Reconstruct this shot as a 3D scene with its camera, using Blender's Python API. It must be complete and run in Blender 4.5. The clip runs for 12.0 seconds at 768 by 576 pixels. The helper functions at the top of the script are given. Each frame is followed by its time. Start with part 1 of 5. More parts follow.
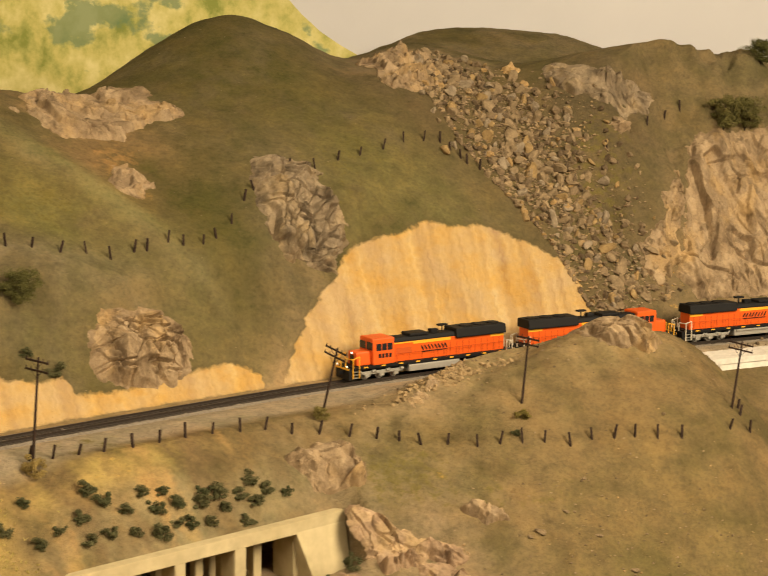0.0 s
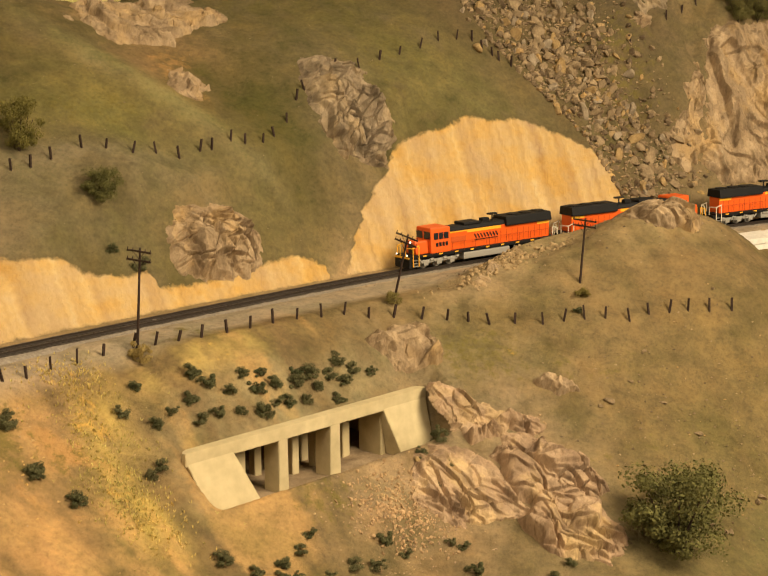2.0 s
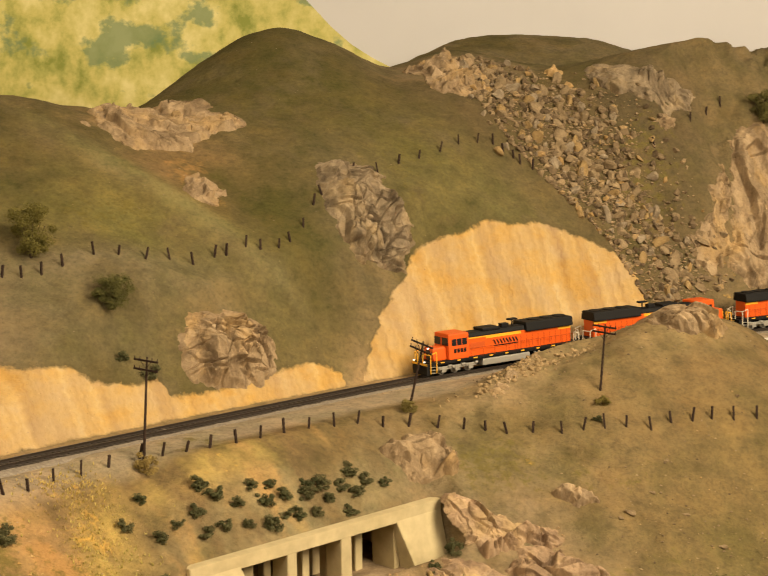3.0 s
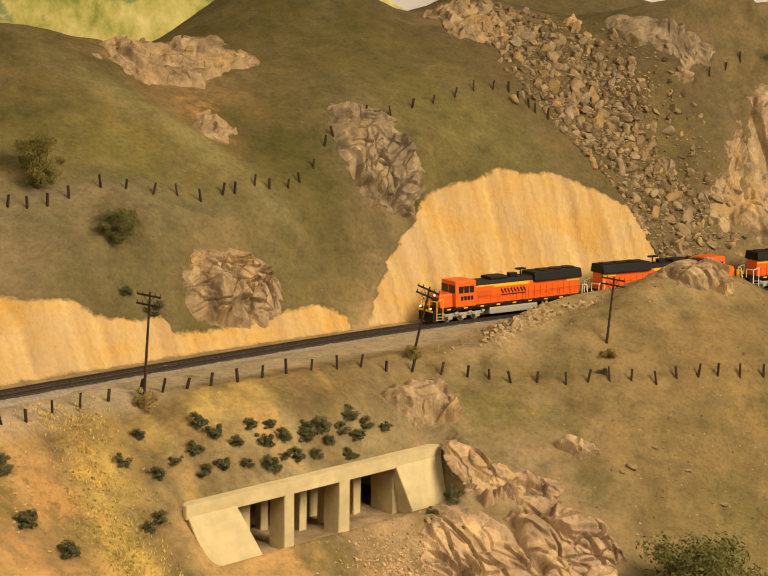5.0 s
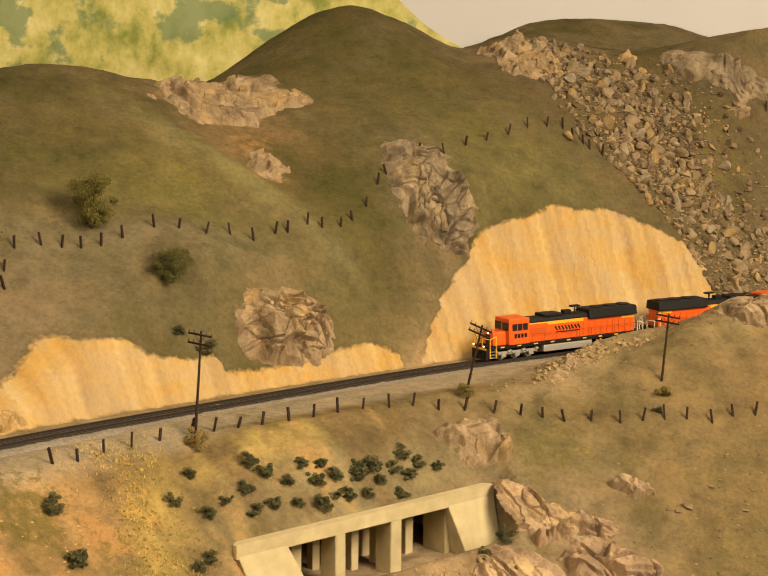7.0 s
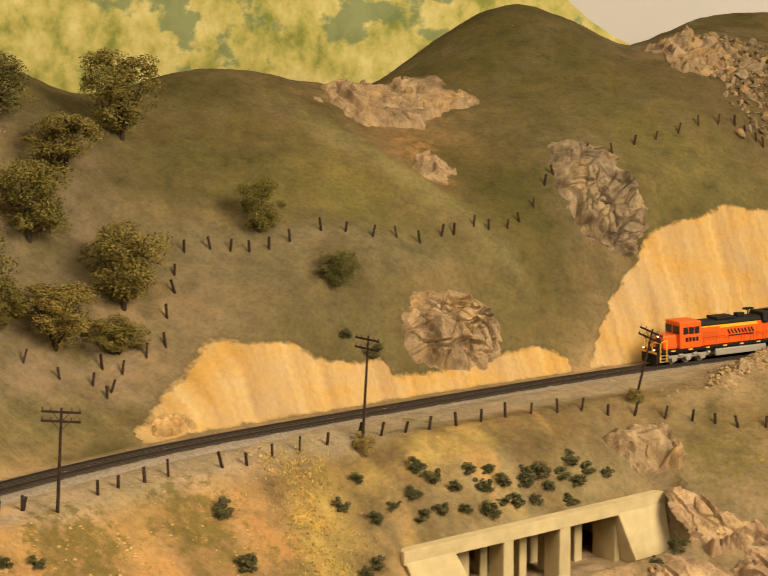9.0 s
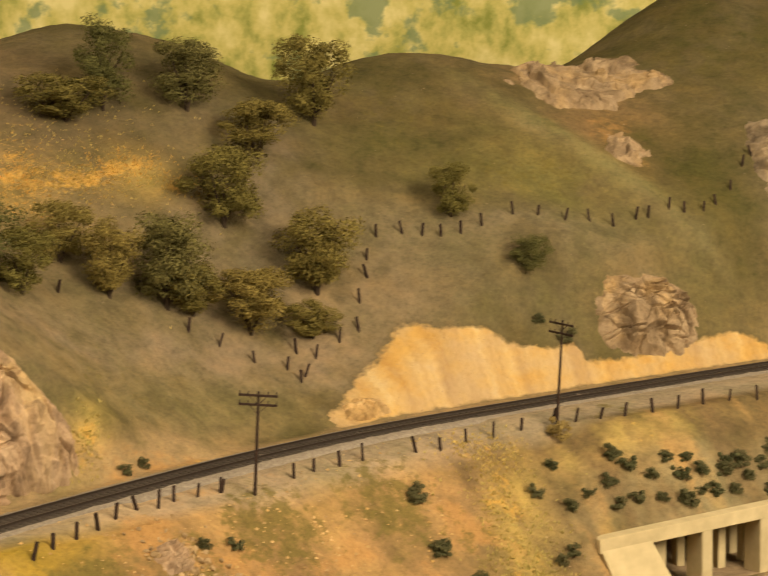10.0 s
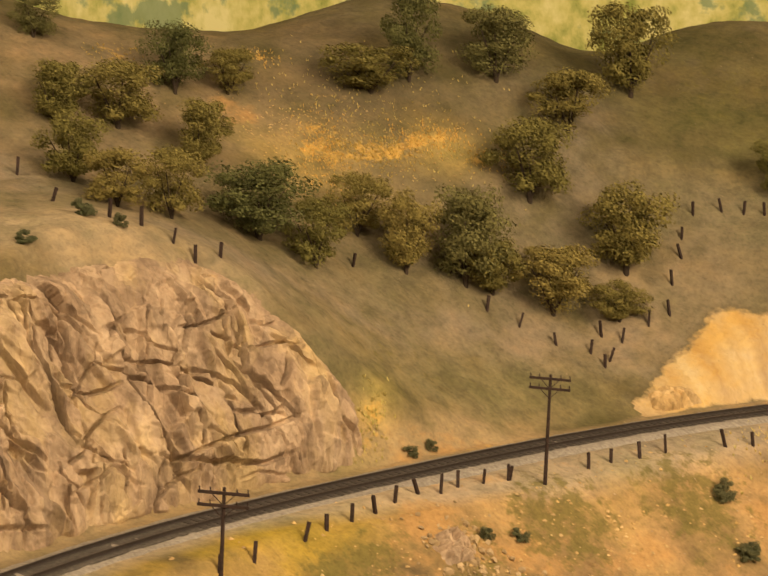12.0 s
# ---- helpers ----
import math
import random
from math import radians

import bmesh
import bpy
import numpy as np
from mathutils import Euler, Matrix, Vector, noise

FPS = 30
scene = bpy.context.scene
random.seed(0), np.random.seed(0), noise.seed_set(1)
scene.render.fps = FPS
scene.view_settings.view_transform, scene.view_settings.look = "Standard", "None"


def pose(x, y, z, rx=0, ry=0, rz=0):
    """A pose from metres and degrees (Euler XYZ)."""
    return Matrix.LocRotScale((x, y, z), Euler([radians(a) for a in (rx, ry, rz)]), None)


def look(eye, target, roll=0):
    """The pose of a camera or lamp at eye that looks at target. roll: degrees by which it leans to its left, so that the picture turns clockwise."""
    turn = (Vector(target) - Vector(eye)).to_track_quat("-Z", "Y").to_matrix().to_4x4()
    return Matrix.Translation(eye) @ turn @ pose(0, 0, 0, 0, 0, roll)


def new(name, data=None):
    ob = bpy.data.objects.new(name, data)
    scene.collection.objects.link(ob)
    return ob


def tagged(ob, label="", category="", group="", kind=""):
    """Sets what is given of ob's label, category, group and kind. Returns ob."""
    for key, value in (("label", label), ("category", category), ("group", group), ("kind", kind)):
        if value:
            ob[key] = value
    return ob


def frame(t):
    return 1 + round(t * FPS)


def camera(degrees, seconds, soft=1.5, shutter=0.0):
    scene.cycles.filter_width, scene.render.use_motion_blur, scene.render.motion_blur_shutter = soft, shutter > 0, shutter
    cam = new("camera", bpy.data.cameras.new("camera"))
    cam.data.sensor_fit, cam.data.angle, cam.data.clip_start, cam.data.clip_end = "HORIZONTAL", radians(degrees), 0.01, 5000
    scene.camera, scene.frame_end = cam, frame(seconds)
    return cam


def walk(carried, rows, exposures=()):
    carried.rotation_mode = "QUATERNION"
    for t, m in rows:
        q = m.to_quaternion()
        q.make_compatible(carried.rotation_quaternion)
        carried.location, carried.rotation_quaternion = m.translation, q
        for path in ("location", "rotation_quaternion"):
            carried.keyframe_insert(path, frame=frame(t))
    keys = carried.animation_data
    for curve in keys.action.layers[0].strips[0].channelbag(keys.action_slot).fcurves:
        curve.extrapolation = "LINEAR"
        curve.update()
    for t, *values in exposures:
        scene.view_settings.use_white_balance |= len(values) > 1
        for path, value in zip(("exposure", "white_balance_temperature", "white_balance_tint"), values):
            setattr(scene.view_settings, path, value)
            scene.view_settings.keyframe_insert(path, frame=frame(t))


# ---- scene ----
cam = camera(27.50, 12.0, soft=1.1, shutter=0.3)
PATH = [
    (0, look((0.1143, 0.0383, 1.4415), (0.1033, 1.7668, 1.2424), 3.770)),
    (0.5, look((0.0470, 0.0078, 1.4247), (0.0208, 1.7370, 1.2318), 3.232)),
    (1, look((-0.0072, -0.0296, 1.4181), (-0.0047, 1.6948, 1.1859), 3.160)),
    (1.5, look((-0.0464, -0.0468, 1.4057), (0.0125, 1.6678, 1.1153), 3.033)),
    (2, look((-0.0408, -0.0425, 1.3961), (0.0243, 1.6745, 1.1219), 2.056)),
    (2.5, look((-0.0185, -0.0296, 1.4104), (0.0537, 1.6998, 1.2324), 0.975)),
    (3, look((-0.0084, -0.0107, 1.4063), (0.0069, 1.7209, 1.2359), 1.786)),
    (3.5, look((-0.0097, 0.0057, 1.3999), (-0.0309, 1.7353, 1.2115), 2.693)),
    (3.7, look((-0.0034, 0.0066, 1.3961), (-0.0207, 1.7339, 1.1867), 3.050)),
    (5.3, look((-0.0017, 0.0027, 1.3973), (0.0028, 1.7281, 1.1722), 3.812)),
    (5.5, look((0.0000, 0.0000, 1.4004), (-0.0000, 1.7257, 1.1779), 3.780)),
    (6, look((0.0022, 0.0038, 1.3963), (-0.0116, 1.7312, 1.1874), 3.693)),
    (6.5, look((0.0090, 0.0073, 1.4007), (-0.0276, 1.7357, 1.2039), 3.574)),
    (6.7, look((0.0100, 0.0080, 1.4000), (-0.0385, 1.7370, 1.2100), 3.449)),
    (8.3, look((0.0074, 0.0156, 1.4064), (-0.1684, 1.7354, 1.2093), 2.935)),
    (8.5, look((0.0052, 0.0181, 1.4047), (-0.1911, 1.7357, 1.2076), 2.810)),
    (9, look((0.0036, 0.0227, 1.4069), (-0.2427, 1.7330, 1.2028), 2.554)),
    (9.5, look((-0.0010, 0.0316, 1.4050), (-0.3410, 1.7245, 1.1909), 2.124)),
    (10, look((-0.0087, 0.0325, 1.4039), (-0.4521, 1.6996, 1.1763), 1.619)),
    (10.5, look((-0.0099, 0.0531, 1.3898), (-0.6098, 1.6634, 1.1164), 0.452)),
    (11, look((0.0064, 0.1149, 1.3753), (-0.7218, 1.6644, 1.0645), -0.334)),
    (11.5, look((0.0216, 0.1248, 1.3825), (-0.7479, 1.6575, 1.0885), 0.343)),
    (12, look((0.0019, 0.1175, 1.3863), (-0.7923, 1.6452, 1.1351), 1.096)),
]
walk(cam, PATH, [(0, 0.0, 6500, 10), (9.9, 0.0, 6500, 10), (10.5, 0.0, 5850, 17), (10.9, 0.10, 5550, 29), (11.3, 0.10, 5550, 29), (11.6, 0.08, 5850, 22), (11.9, 0.05, 6550, 13), (12, 0.05, 6550, 13)])

# ---------------------------------------------------------------- light
world = bpy.data.worlds.new("room_dark")
world.use_nodes = True
world.node_tree.nodes["Background"].inputs[0].default_value = (1.0, 0.86, 0.66, 1)
world.node_tree.nodes["Background"].inputs[1].default_value = 0.022
scene.world = world


def lamp(name, eye, target, size, watts, colour):
    data = bpy.data.lights.new(name, "AREA")
    data.shape, data.size, data.energy, data.color = "DISK", size, watts, colour
    ob = new(name, data)
    ob.matrix_world = look(eye, target)
    return ob


lamp("unseen_lamp", (1.45, 0.45, 2.4), (-0.1, 1.7, 1.1), 1.25, 100, (1.0, 0.82, 0.56))
# unseen fill lamp, added to brighten the left side
lamp("unseen_lamp", (-0.7, 0.1, 2.6), (-0.4, 1.7, 1.1), 1.7, 36, (1.0, 0.82, 0.56))

# ---------------------------------------------------------------- landform
TRACK_PLAN = [(-0.64, 0.43), (-0.64, 0.70), (-0.612, 0.963), (-0.522, 1.227), (-0.42, 1.439), (-0.293, 1.612), (-0.104, 1.812),
              (0.087, 1.977), (0.305, 2.118), (0.539, 2.24), (0.783, 2.349), (1.131, 2.48), (1.566, 2.61)]


def flow(points, n=40):
    """A smooth line through points of a plan."""
    p, out = np.array(points), []
    for i in range(1, len(p) - 2):
        a, b, c, d = p[i - 1:i + 3]
        for k in range(n):
            u = k / n
            out.append(.5 * (2 * b + (c - a) * u + (2 * a - 5 * b + 4 * c - d) * u * u + (3 * b - a - 3 * c + d) * u ** 3))
    return np.array(out)


RAIL_LINE = flow(TRACK_PLAN)


def rail_level(x):
    return .87 * (1.224 + .0102 * np.log1p(np.exp((x / .87 + .42) / .12)))


def from_track(x, y):
    """Distance to the track, positive on the hill side, and the x of the nearest place on the track."""
    p = np.stack([np.ravel(x), np.ravel(y)], 1).astype(float)
    dist, at = np.empty(len(p)), np.empty(len(p))
    for i in range(0, len(p), 20000):
        q = p[i:i + 20000]
        dd = (q[:, :1] - RAIL_LINE[None, :, 0]) ** 2 + (q[:, 1:] - RAIL_LINE[None, :, 1]) ** 2
        k = np.clip(dd.argmin(1), 1, len(RAIL_LINE) - 2)
        tg, v = RAIL_LINE[k + 1] - RAIL_LINE[k - 1], q - RAIL_LINE[k]
        dist[i:i + 20000] = np.sign(tg[:, 0] * v[:, 1] - tg[:, 1] * v[:, 0]) * np.sqrt(dd.min(1))
        at[i:i + 20000] = RAIL_LINE[k, 0]
    return dist.reshape(np.shape(x)), at.reshape(np.shape(x))


def hashed(i, j, seed):
    h = (i * 374761393 + j * 668265263 + seed * 974634777) & 0x7fffffff
    h = ((h ^ (h >> 13)) * 1274126177) & 0x7fffffff
    return ((h ^ (h >> 16)) & 0xffff) / 65535.0


def rough(x, y, size, seed=0, octaves=4, gain=.5):
    """Value noise in -1..1 over a plan, its largest lumps about size across."""
    out, amp, tot = 0, 1.0, 0
    for o in range(octaves):
        a, b = np.asarray(x) / size * 2 ** o, np.asarray(y) / size * 2 ** o
        i, j = np.floor(a).astype(np.int64), np.floor(b).astype(np.int64)
        u, v = a - i, b - j
        u, v = u * u * (3 - 2 * u), v * v * (3 - 2 * v)
        s = seed + 17 * o
        n = (hashed(i, j, s) * (1 - u) + hashed(i + 1, j, s) * u) * (1 - v) + (hashed(i, j + 1, s) * (1 - u) + hashed(i + 1, j + 1, s) * u) * v
        out, tot, amp = out + amp * (2 * n - 1), tot + amp, amp * gain
    return out / tot


def mound(x, y, cx, cy, rx, ry=None, turn=0.0):
    """A soft round bump of height 1."""
    ry = ry or rx
    c, s = math.cos(radians(turn)), math.sin(radians(turn))
    u, v = (x - cx) * c + (y - cy) * s, -(x - cx) * s + (y - cy) * c
    return np.exp(-.5 * ((u / rx) ** 2 + (v / ry) ** 2))


def smooth_min(a, b, k):
    h = np.clip(.5 + .5 * (b - a) / k, 0, 1)
    return b * (1 - h) + a * h - k * h * (1 - h)


# cross-sections of the hillside from front to back, 0.2 m apart, heights every 0.2 m from left to right
SECTIONS = []


def section(*heights):
    SECTIONS.append(heights)


section(1.57, 1.47, 1.37, 1.25, 1.12, 0.99, 0.89, 0.84, 0.82, 0.82, 0.82, 0.83, 0.84, 0.84)
section(1.56, 1.46, 1.36, 1.25, 1.12, 0.98, 0.87, 0.82, 0.80, 0.81, 0.82, 0.83, 0.84, 0.84)
section(1.54, 1.44, 1.34, 1.23, 1.15, 0.97, 0.84, 0.79, 0.79, 0.80, 0.82, 0.83, 0.84, 0.84)
section(1.53, 1.43, 1.32, 1.22, 1.23, 0.96, 0.83, 0.77, 0.76, 0.79, 0.82, 0.83, 0.83, 0.83)
section(1.53, 1.45, 1.35, 1.24, 1.33, 1.01, 0.88, 0.78, 0.73, 0.78, 0.81, 0.82, 0.82, 0.81)
section(1.53, 1.49, 1.43, 1.30, 1.18, 1.03, 0.99, 0.84, 0.71, 0.78, 0.80, 0.80, 0.79, 0.78)
section(1.50, 1.50, 1.49, 1.38, 1.23, 1.05, 1.01, 1.01, 0.81, 0.86, 0.79, 0.77, 0.77, 0.76)
section(1.40, 1.43, 1.44, 1.47, 1.40, 1.20, 1.17, 1.10, 1.00, 0.96, 0.80, 0.78, 0.78, 0.77)
section(1.26, 1.31, 1.39, 1.52, 1.44, 1.33, 1.31, 1.15, 1.11, 1.16, 1.17, 0.98, 0.89, 0.84)
section(1.19, 1.25, 1.32, 1.32, 1.36, 1.53, 1.37, 1.37, 1.27, 1.13, 1.18, 1.04, 1.00, 0.96)
section(1.17, 1.22, 1.25, 1.20, 1.28, 1.36, 1.46, 1.44, 1.44, 1.26, 1.23, 1.20, 1.19, 1.13)
section(1.14, 1.18, 1.21, 1.19, 1.24, 1.21, 1.58, 1.57, 1.54, 1.55, 1.78, 1.69, 1.48, 1.31)
section(1.11, 1.14, 1.17, 1.18, 1.20, 1.16, 1.44, 1.47, 1.59, 1.47, 1.56, 1.61, 1.49, 1.36)
section(1.08, 1.10, 1.12, 1.13, 1.14, 1.16, 1.30, 1.29, 1.63, 1.62, 1.57, 1.61, 1.49, 1.33)
section(1.03, 1.05, 1.06, 1.07, 1.08, 1.09, 1.15, 1.20, 1.50, 1.54, 1.62, 1.61, 1.39, 1.23)


def hillside(x, y):
    """Height of the untouched hillside: the sections joined smoothly."""
    net = np.array(SECTIONS)
    a, b = np.clip((x + 1.3) / .2, 0, 10.999), np.clip((y - .5) / .2, 0, 11.999)
    i, j = np.floor(a).astype(int), np.floor(b).astype(int)

    def weights(u):
        return (1 - u) ** 3 / 6, (3 * u ** 3 - 6 * u * u + 4) / 6, (-3 * u ** 3 + 3 * u * u + 3 * u + 1) / 6, u ** 3 / 6
    wa, wb = weights(a - i), weights(b - j)
    return sum(net[j + q, i + p] * wa[p] * wb[q] for p in range(4) for q in range(4))


def gallery_axes(x, y):
    """Along the front of the concrete gallery, and out of it towards the valley."""
    a, b = x + .176, y - 1.471
    return a * .717 + b * .697, a * .697 - b * .717


def land(x, y, fine=True, dig=True):
    """Final height of the ground, and how much of the natural slope was cut away."""
    z = hillside(x, y)
    z = z + .03 * mound(x, y, -.15, 2.5, .06, .12) + .014 * mound(x, y, -.24, 2.47, .06, .1) + .016 * mound(x, y, -.045, 2.5, .04, .1) - .034 * mound(x, y, .0, 2.52, .06, .12) - .05 * mound(x, y, .50, 2.72, .14, .2)
    z = z - .05 * mound(x, y, .62, 2.62, .11, .08) + .018 * mound(x, y, .26, 2.86, .12, .1) - .06 * mound(x, y, -1.12, 1.62, .14, .14)
    z = z - .012 * mound(x, y, -.68, 1.94, .04, .1) + .018 * mound(x, y, -1.0, 1.54, .07, .08) + .012 * mound(x, y, -.57, 2.06, .06, .08)
    z = z + .03 * mound(x, y, .37, 2.0, .11, .04, 30) - .07 * mound(x, y, .74, 2.1, .11, .12, 25)
    z = z - .026 * mound(x, y, .26, 1.968, .065, .032, 38)
    z = z - .014 * mound(x, y, .5, 2.56, .07, .09)
    # a spur below the hilltop rock and the hollow beside it
    z = z + .011 * mound(x, y, -.25, 1.975, .13, .022, -14) - .013 * mound(x, y, -.155, 2.055, .08, .032, -20) - .008 * mound(x, y, -.25, 1.90, .10, .03, 10)
    z = z + .030 * mound(x, y, .40, 2.86, .07, .09) - .010 * mound(x, y, .18, 2.82, .07, .1)
    if fine:
        z = z + .006 * rough(x, y, .13, 3, 4) + .0022 * rough(x, y, .022, 9, 3) + .008 * np.abs(rough(x, y * 1.6, .03, 13, 4)) * mound(x, y, .42, 1.72, .2, .14) + .006 * np.abs(rough(x, y, .035, 17, 4)) * mound(x, y, -.33, 1.2, .15, .3)
    # the gallery's hollow and the earth heaped behind its lintel
    u, v = gallery_axes(x, y)
    span = np.clip((u + .012) / .02, 0, 1) * np.clip((.366 - u) / .02, 0, 1) * dig
    z = np.where((v > 0) & (v < .12), z * (1 - span) + np.minimum(z, .904 + .072 * u - .15 * v + 1.2 * np.maximum(0, v - .026)) * span, z)
    rim, fade = .974 + .0575 * u - .8 * v, np.clip((-v - .012) / .04, 0, 1)
    z = np.where((v <= 0) & (v > -.06), z * (1 - span) + (rim * (1 - fade) + z * fade) * span, z)
    d, at = from_track(x, y)
    bed, far = rail_level(at) - .0065, np.abs(d) - .037
    steep = np.where(d > 0, 1.75 + .25 * rough(x, y, .05, 21, 3), np.interp(at, (.05, .2, .44, .52), (.0, .95, .95, -.6)))
    ragged = (.008 * rough(x, y, .035, 5, 3) + .010 * rough(at, d * .12, .016, 25, 3, .6)) * (d > 0)
    roof = bed + np.where(far > 0, steep * far, 0) + ragged * np.clip(far * 30, 0, 1)
    cut = np.clip((z - roof) / .012, 0, 1) * (far > -.01)
    z = smooth_min(z, roof, .006)
    fill = bed - np.where(far > 0, np.where(far < .03, .22 * far, .0066 + .8 * (far - .03)), 0) - (far > .14) * 9
    z = -smooth_min(-z, -fill, .008)
    return z, cut * (far > 0)


# ---------------------------------------------------------------- materials
def shader(name, roughness=.85):
    m = bpy.data.materials.new(name)
    m.use_nodes = True
    t = m.node_tree
    b = t.nodes["Principled BSDF"]
    b.inputs["Roughness"].default_value = roughness
    b.inputs["Specular IOR Level"].default_value = .25
    return m, t, b


def noise_node(t, scale, detail=4.0, stretch=None, rough_=.55):
    n = t.nodes.new("ShaderNodeTexNoise")
    n.inputs["Scale"].default_value, n.inputs["Detail"].default_value, n.inputs["Roughness"].default_value = scale, detail, rough_
    c = t.nodes.new("ShaderNodeTexCoord")
    if stretch:
        mp = t.nodes.new("ShaderNodeMapping")
        mp.inputs["Scale"].default_value = stretch
        t.links.new(c.outputs["Object"], mp.inputs["Vector"])
        t.links.new(mp.outputs["Vector"], n.inputs["Vector"])
    else:
        t.links.new(c.outputs["Object"], n.inputs["Vector"])
    return n


def ramp(t, source, stops):
    r = t.nodes.new("ShaderNodeValToRGB")
    while len(r.color_ramp.elements) < len(stops):
        r.color_ramp.elements.new(.5)
    for e, (p, c) in zip(r.color_ramp.elements, stops):
        e.position, e.color = p, (*c, 1)
    t.links.new(source, r.inputs["Fac"])
    return r.outputs["Color"]


def multiply(t, a, b, amount=1.0):
    m = t.nodes.new("ShaderNodeMix")
    m.data_type, m.blend_type = "RGBA", "MULTIPLY"
    m.inputs["Factor"].default_value = amount
    t.links.new(a, m.inputs["A"])
    t.links.new(b, m.inputs["B"])
    return m.outputs["Result"]


def relief(t, b, pairs):
    """Bumps from (noise output, distance in metres), laid over one another."""
    last = None
    for out, dist in pairs:
        n = t.nodes.new("ShaderNodeBump")
        n.inputs["Strength"].default_value, n.inputs["Distance"].default_value = 1.0, dist
        t.links.new(out, n.inputs["Height"])
        if last:
            t.links.new(last, n.inputs["Normal"])
        last = n.outputs["Normal"]
    t.links.new(last, b.inputs["Normal"])


def blend(t, a, b, factor):
    m = t.nodes.new("ShaderNodeMix")
    m.data_type = "RGBA"
    t.links.new(factor, m.inputs["Factor"])
    t.links.new(a, m.inputs["A"])
    if isinstance(b, tuple):
        m.inputs["B"].default_value = (*b, 1)
    else:
        t.links.new(b, m.inputs["B"])
    return m.outputs["Result"]


def grey_ramp(t, source, low, high, top=1.0):
    n = t.nodes.new("ShaderNodeMapRange")
    n.inputs["From Min"].default_value, n.inputs["From Max"].default_value, n.inputs["To Max"].default_value = low, high, top
    t.links.new(source, n.inputs["Value"])
    return n.outputs["Result"]


def added(t, a, b, scale=1.0):
    """a plus b times scale."""
    m = t.nodes.new("ShaderNodeMath")
    m.operation = "MULTIPLY_ADD"
    m.inputs[1].default_value = scale
    t.links.new(b, m.inputs[0])
    t.links.new(a, m.inputs[2])
    return m.outputs[0]


def times(t, a, b):
    m = t.nodes.new("ShaderNodeMath")
    m.operation = "MULTIPLY"
    t.links.new(a, m.inputs[0])
    t.links.new(b, m.inputs[1])
    return m.outputs[0]


def attribute_parts(t, name):
    a = t.nodes.new("ShaderNodeAttribute")
    a.attribute_name = name
    p = t.nodes.new("ShaderNodeSeparateColor")
    t.links.new(a.outputs["Color"], p.inputs["Color"])
    return a, p.outputs["Red"], p.outputs["Green"], p.outputs["Blue"]


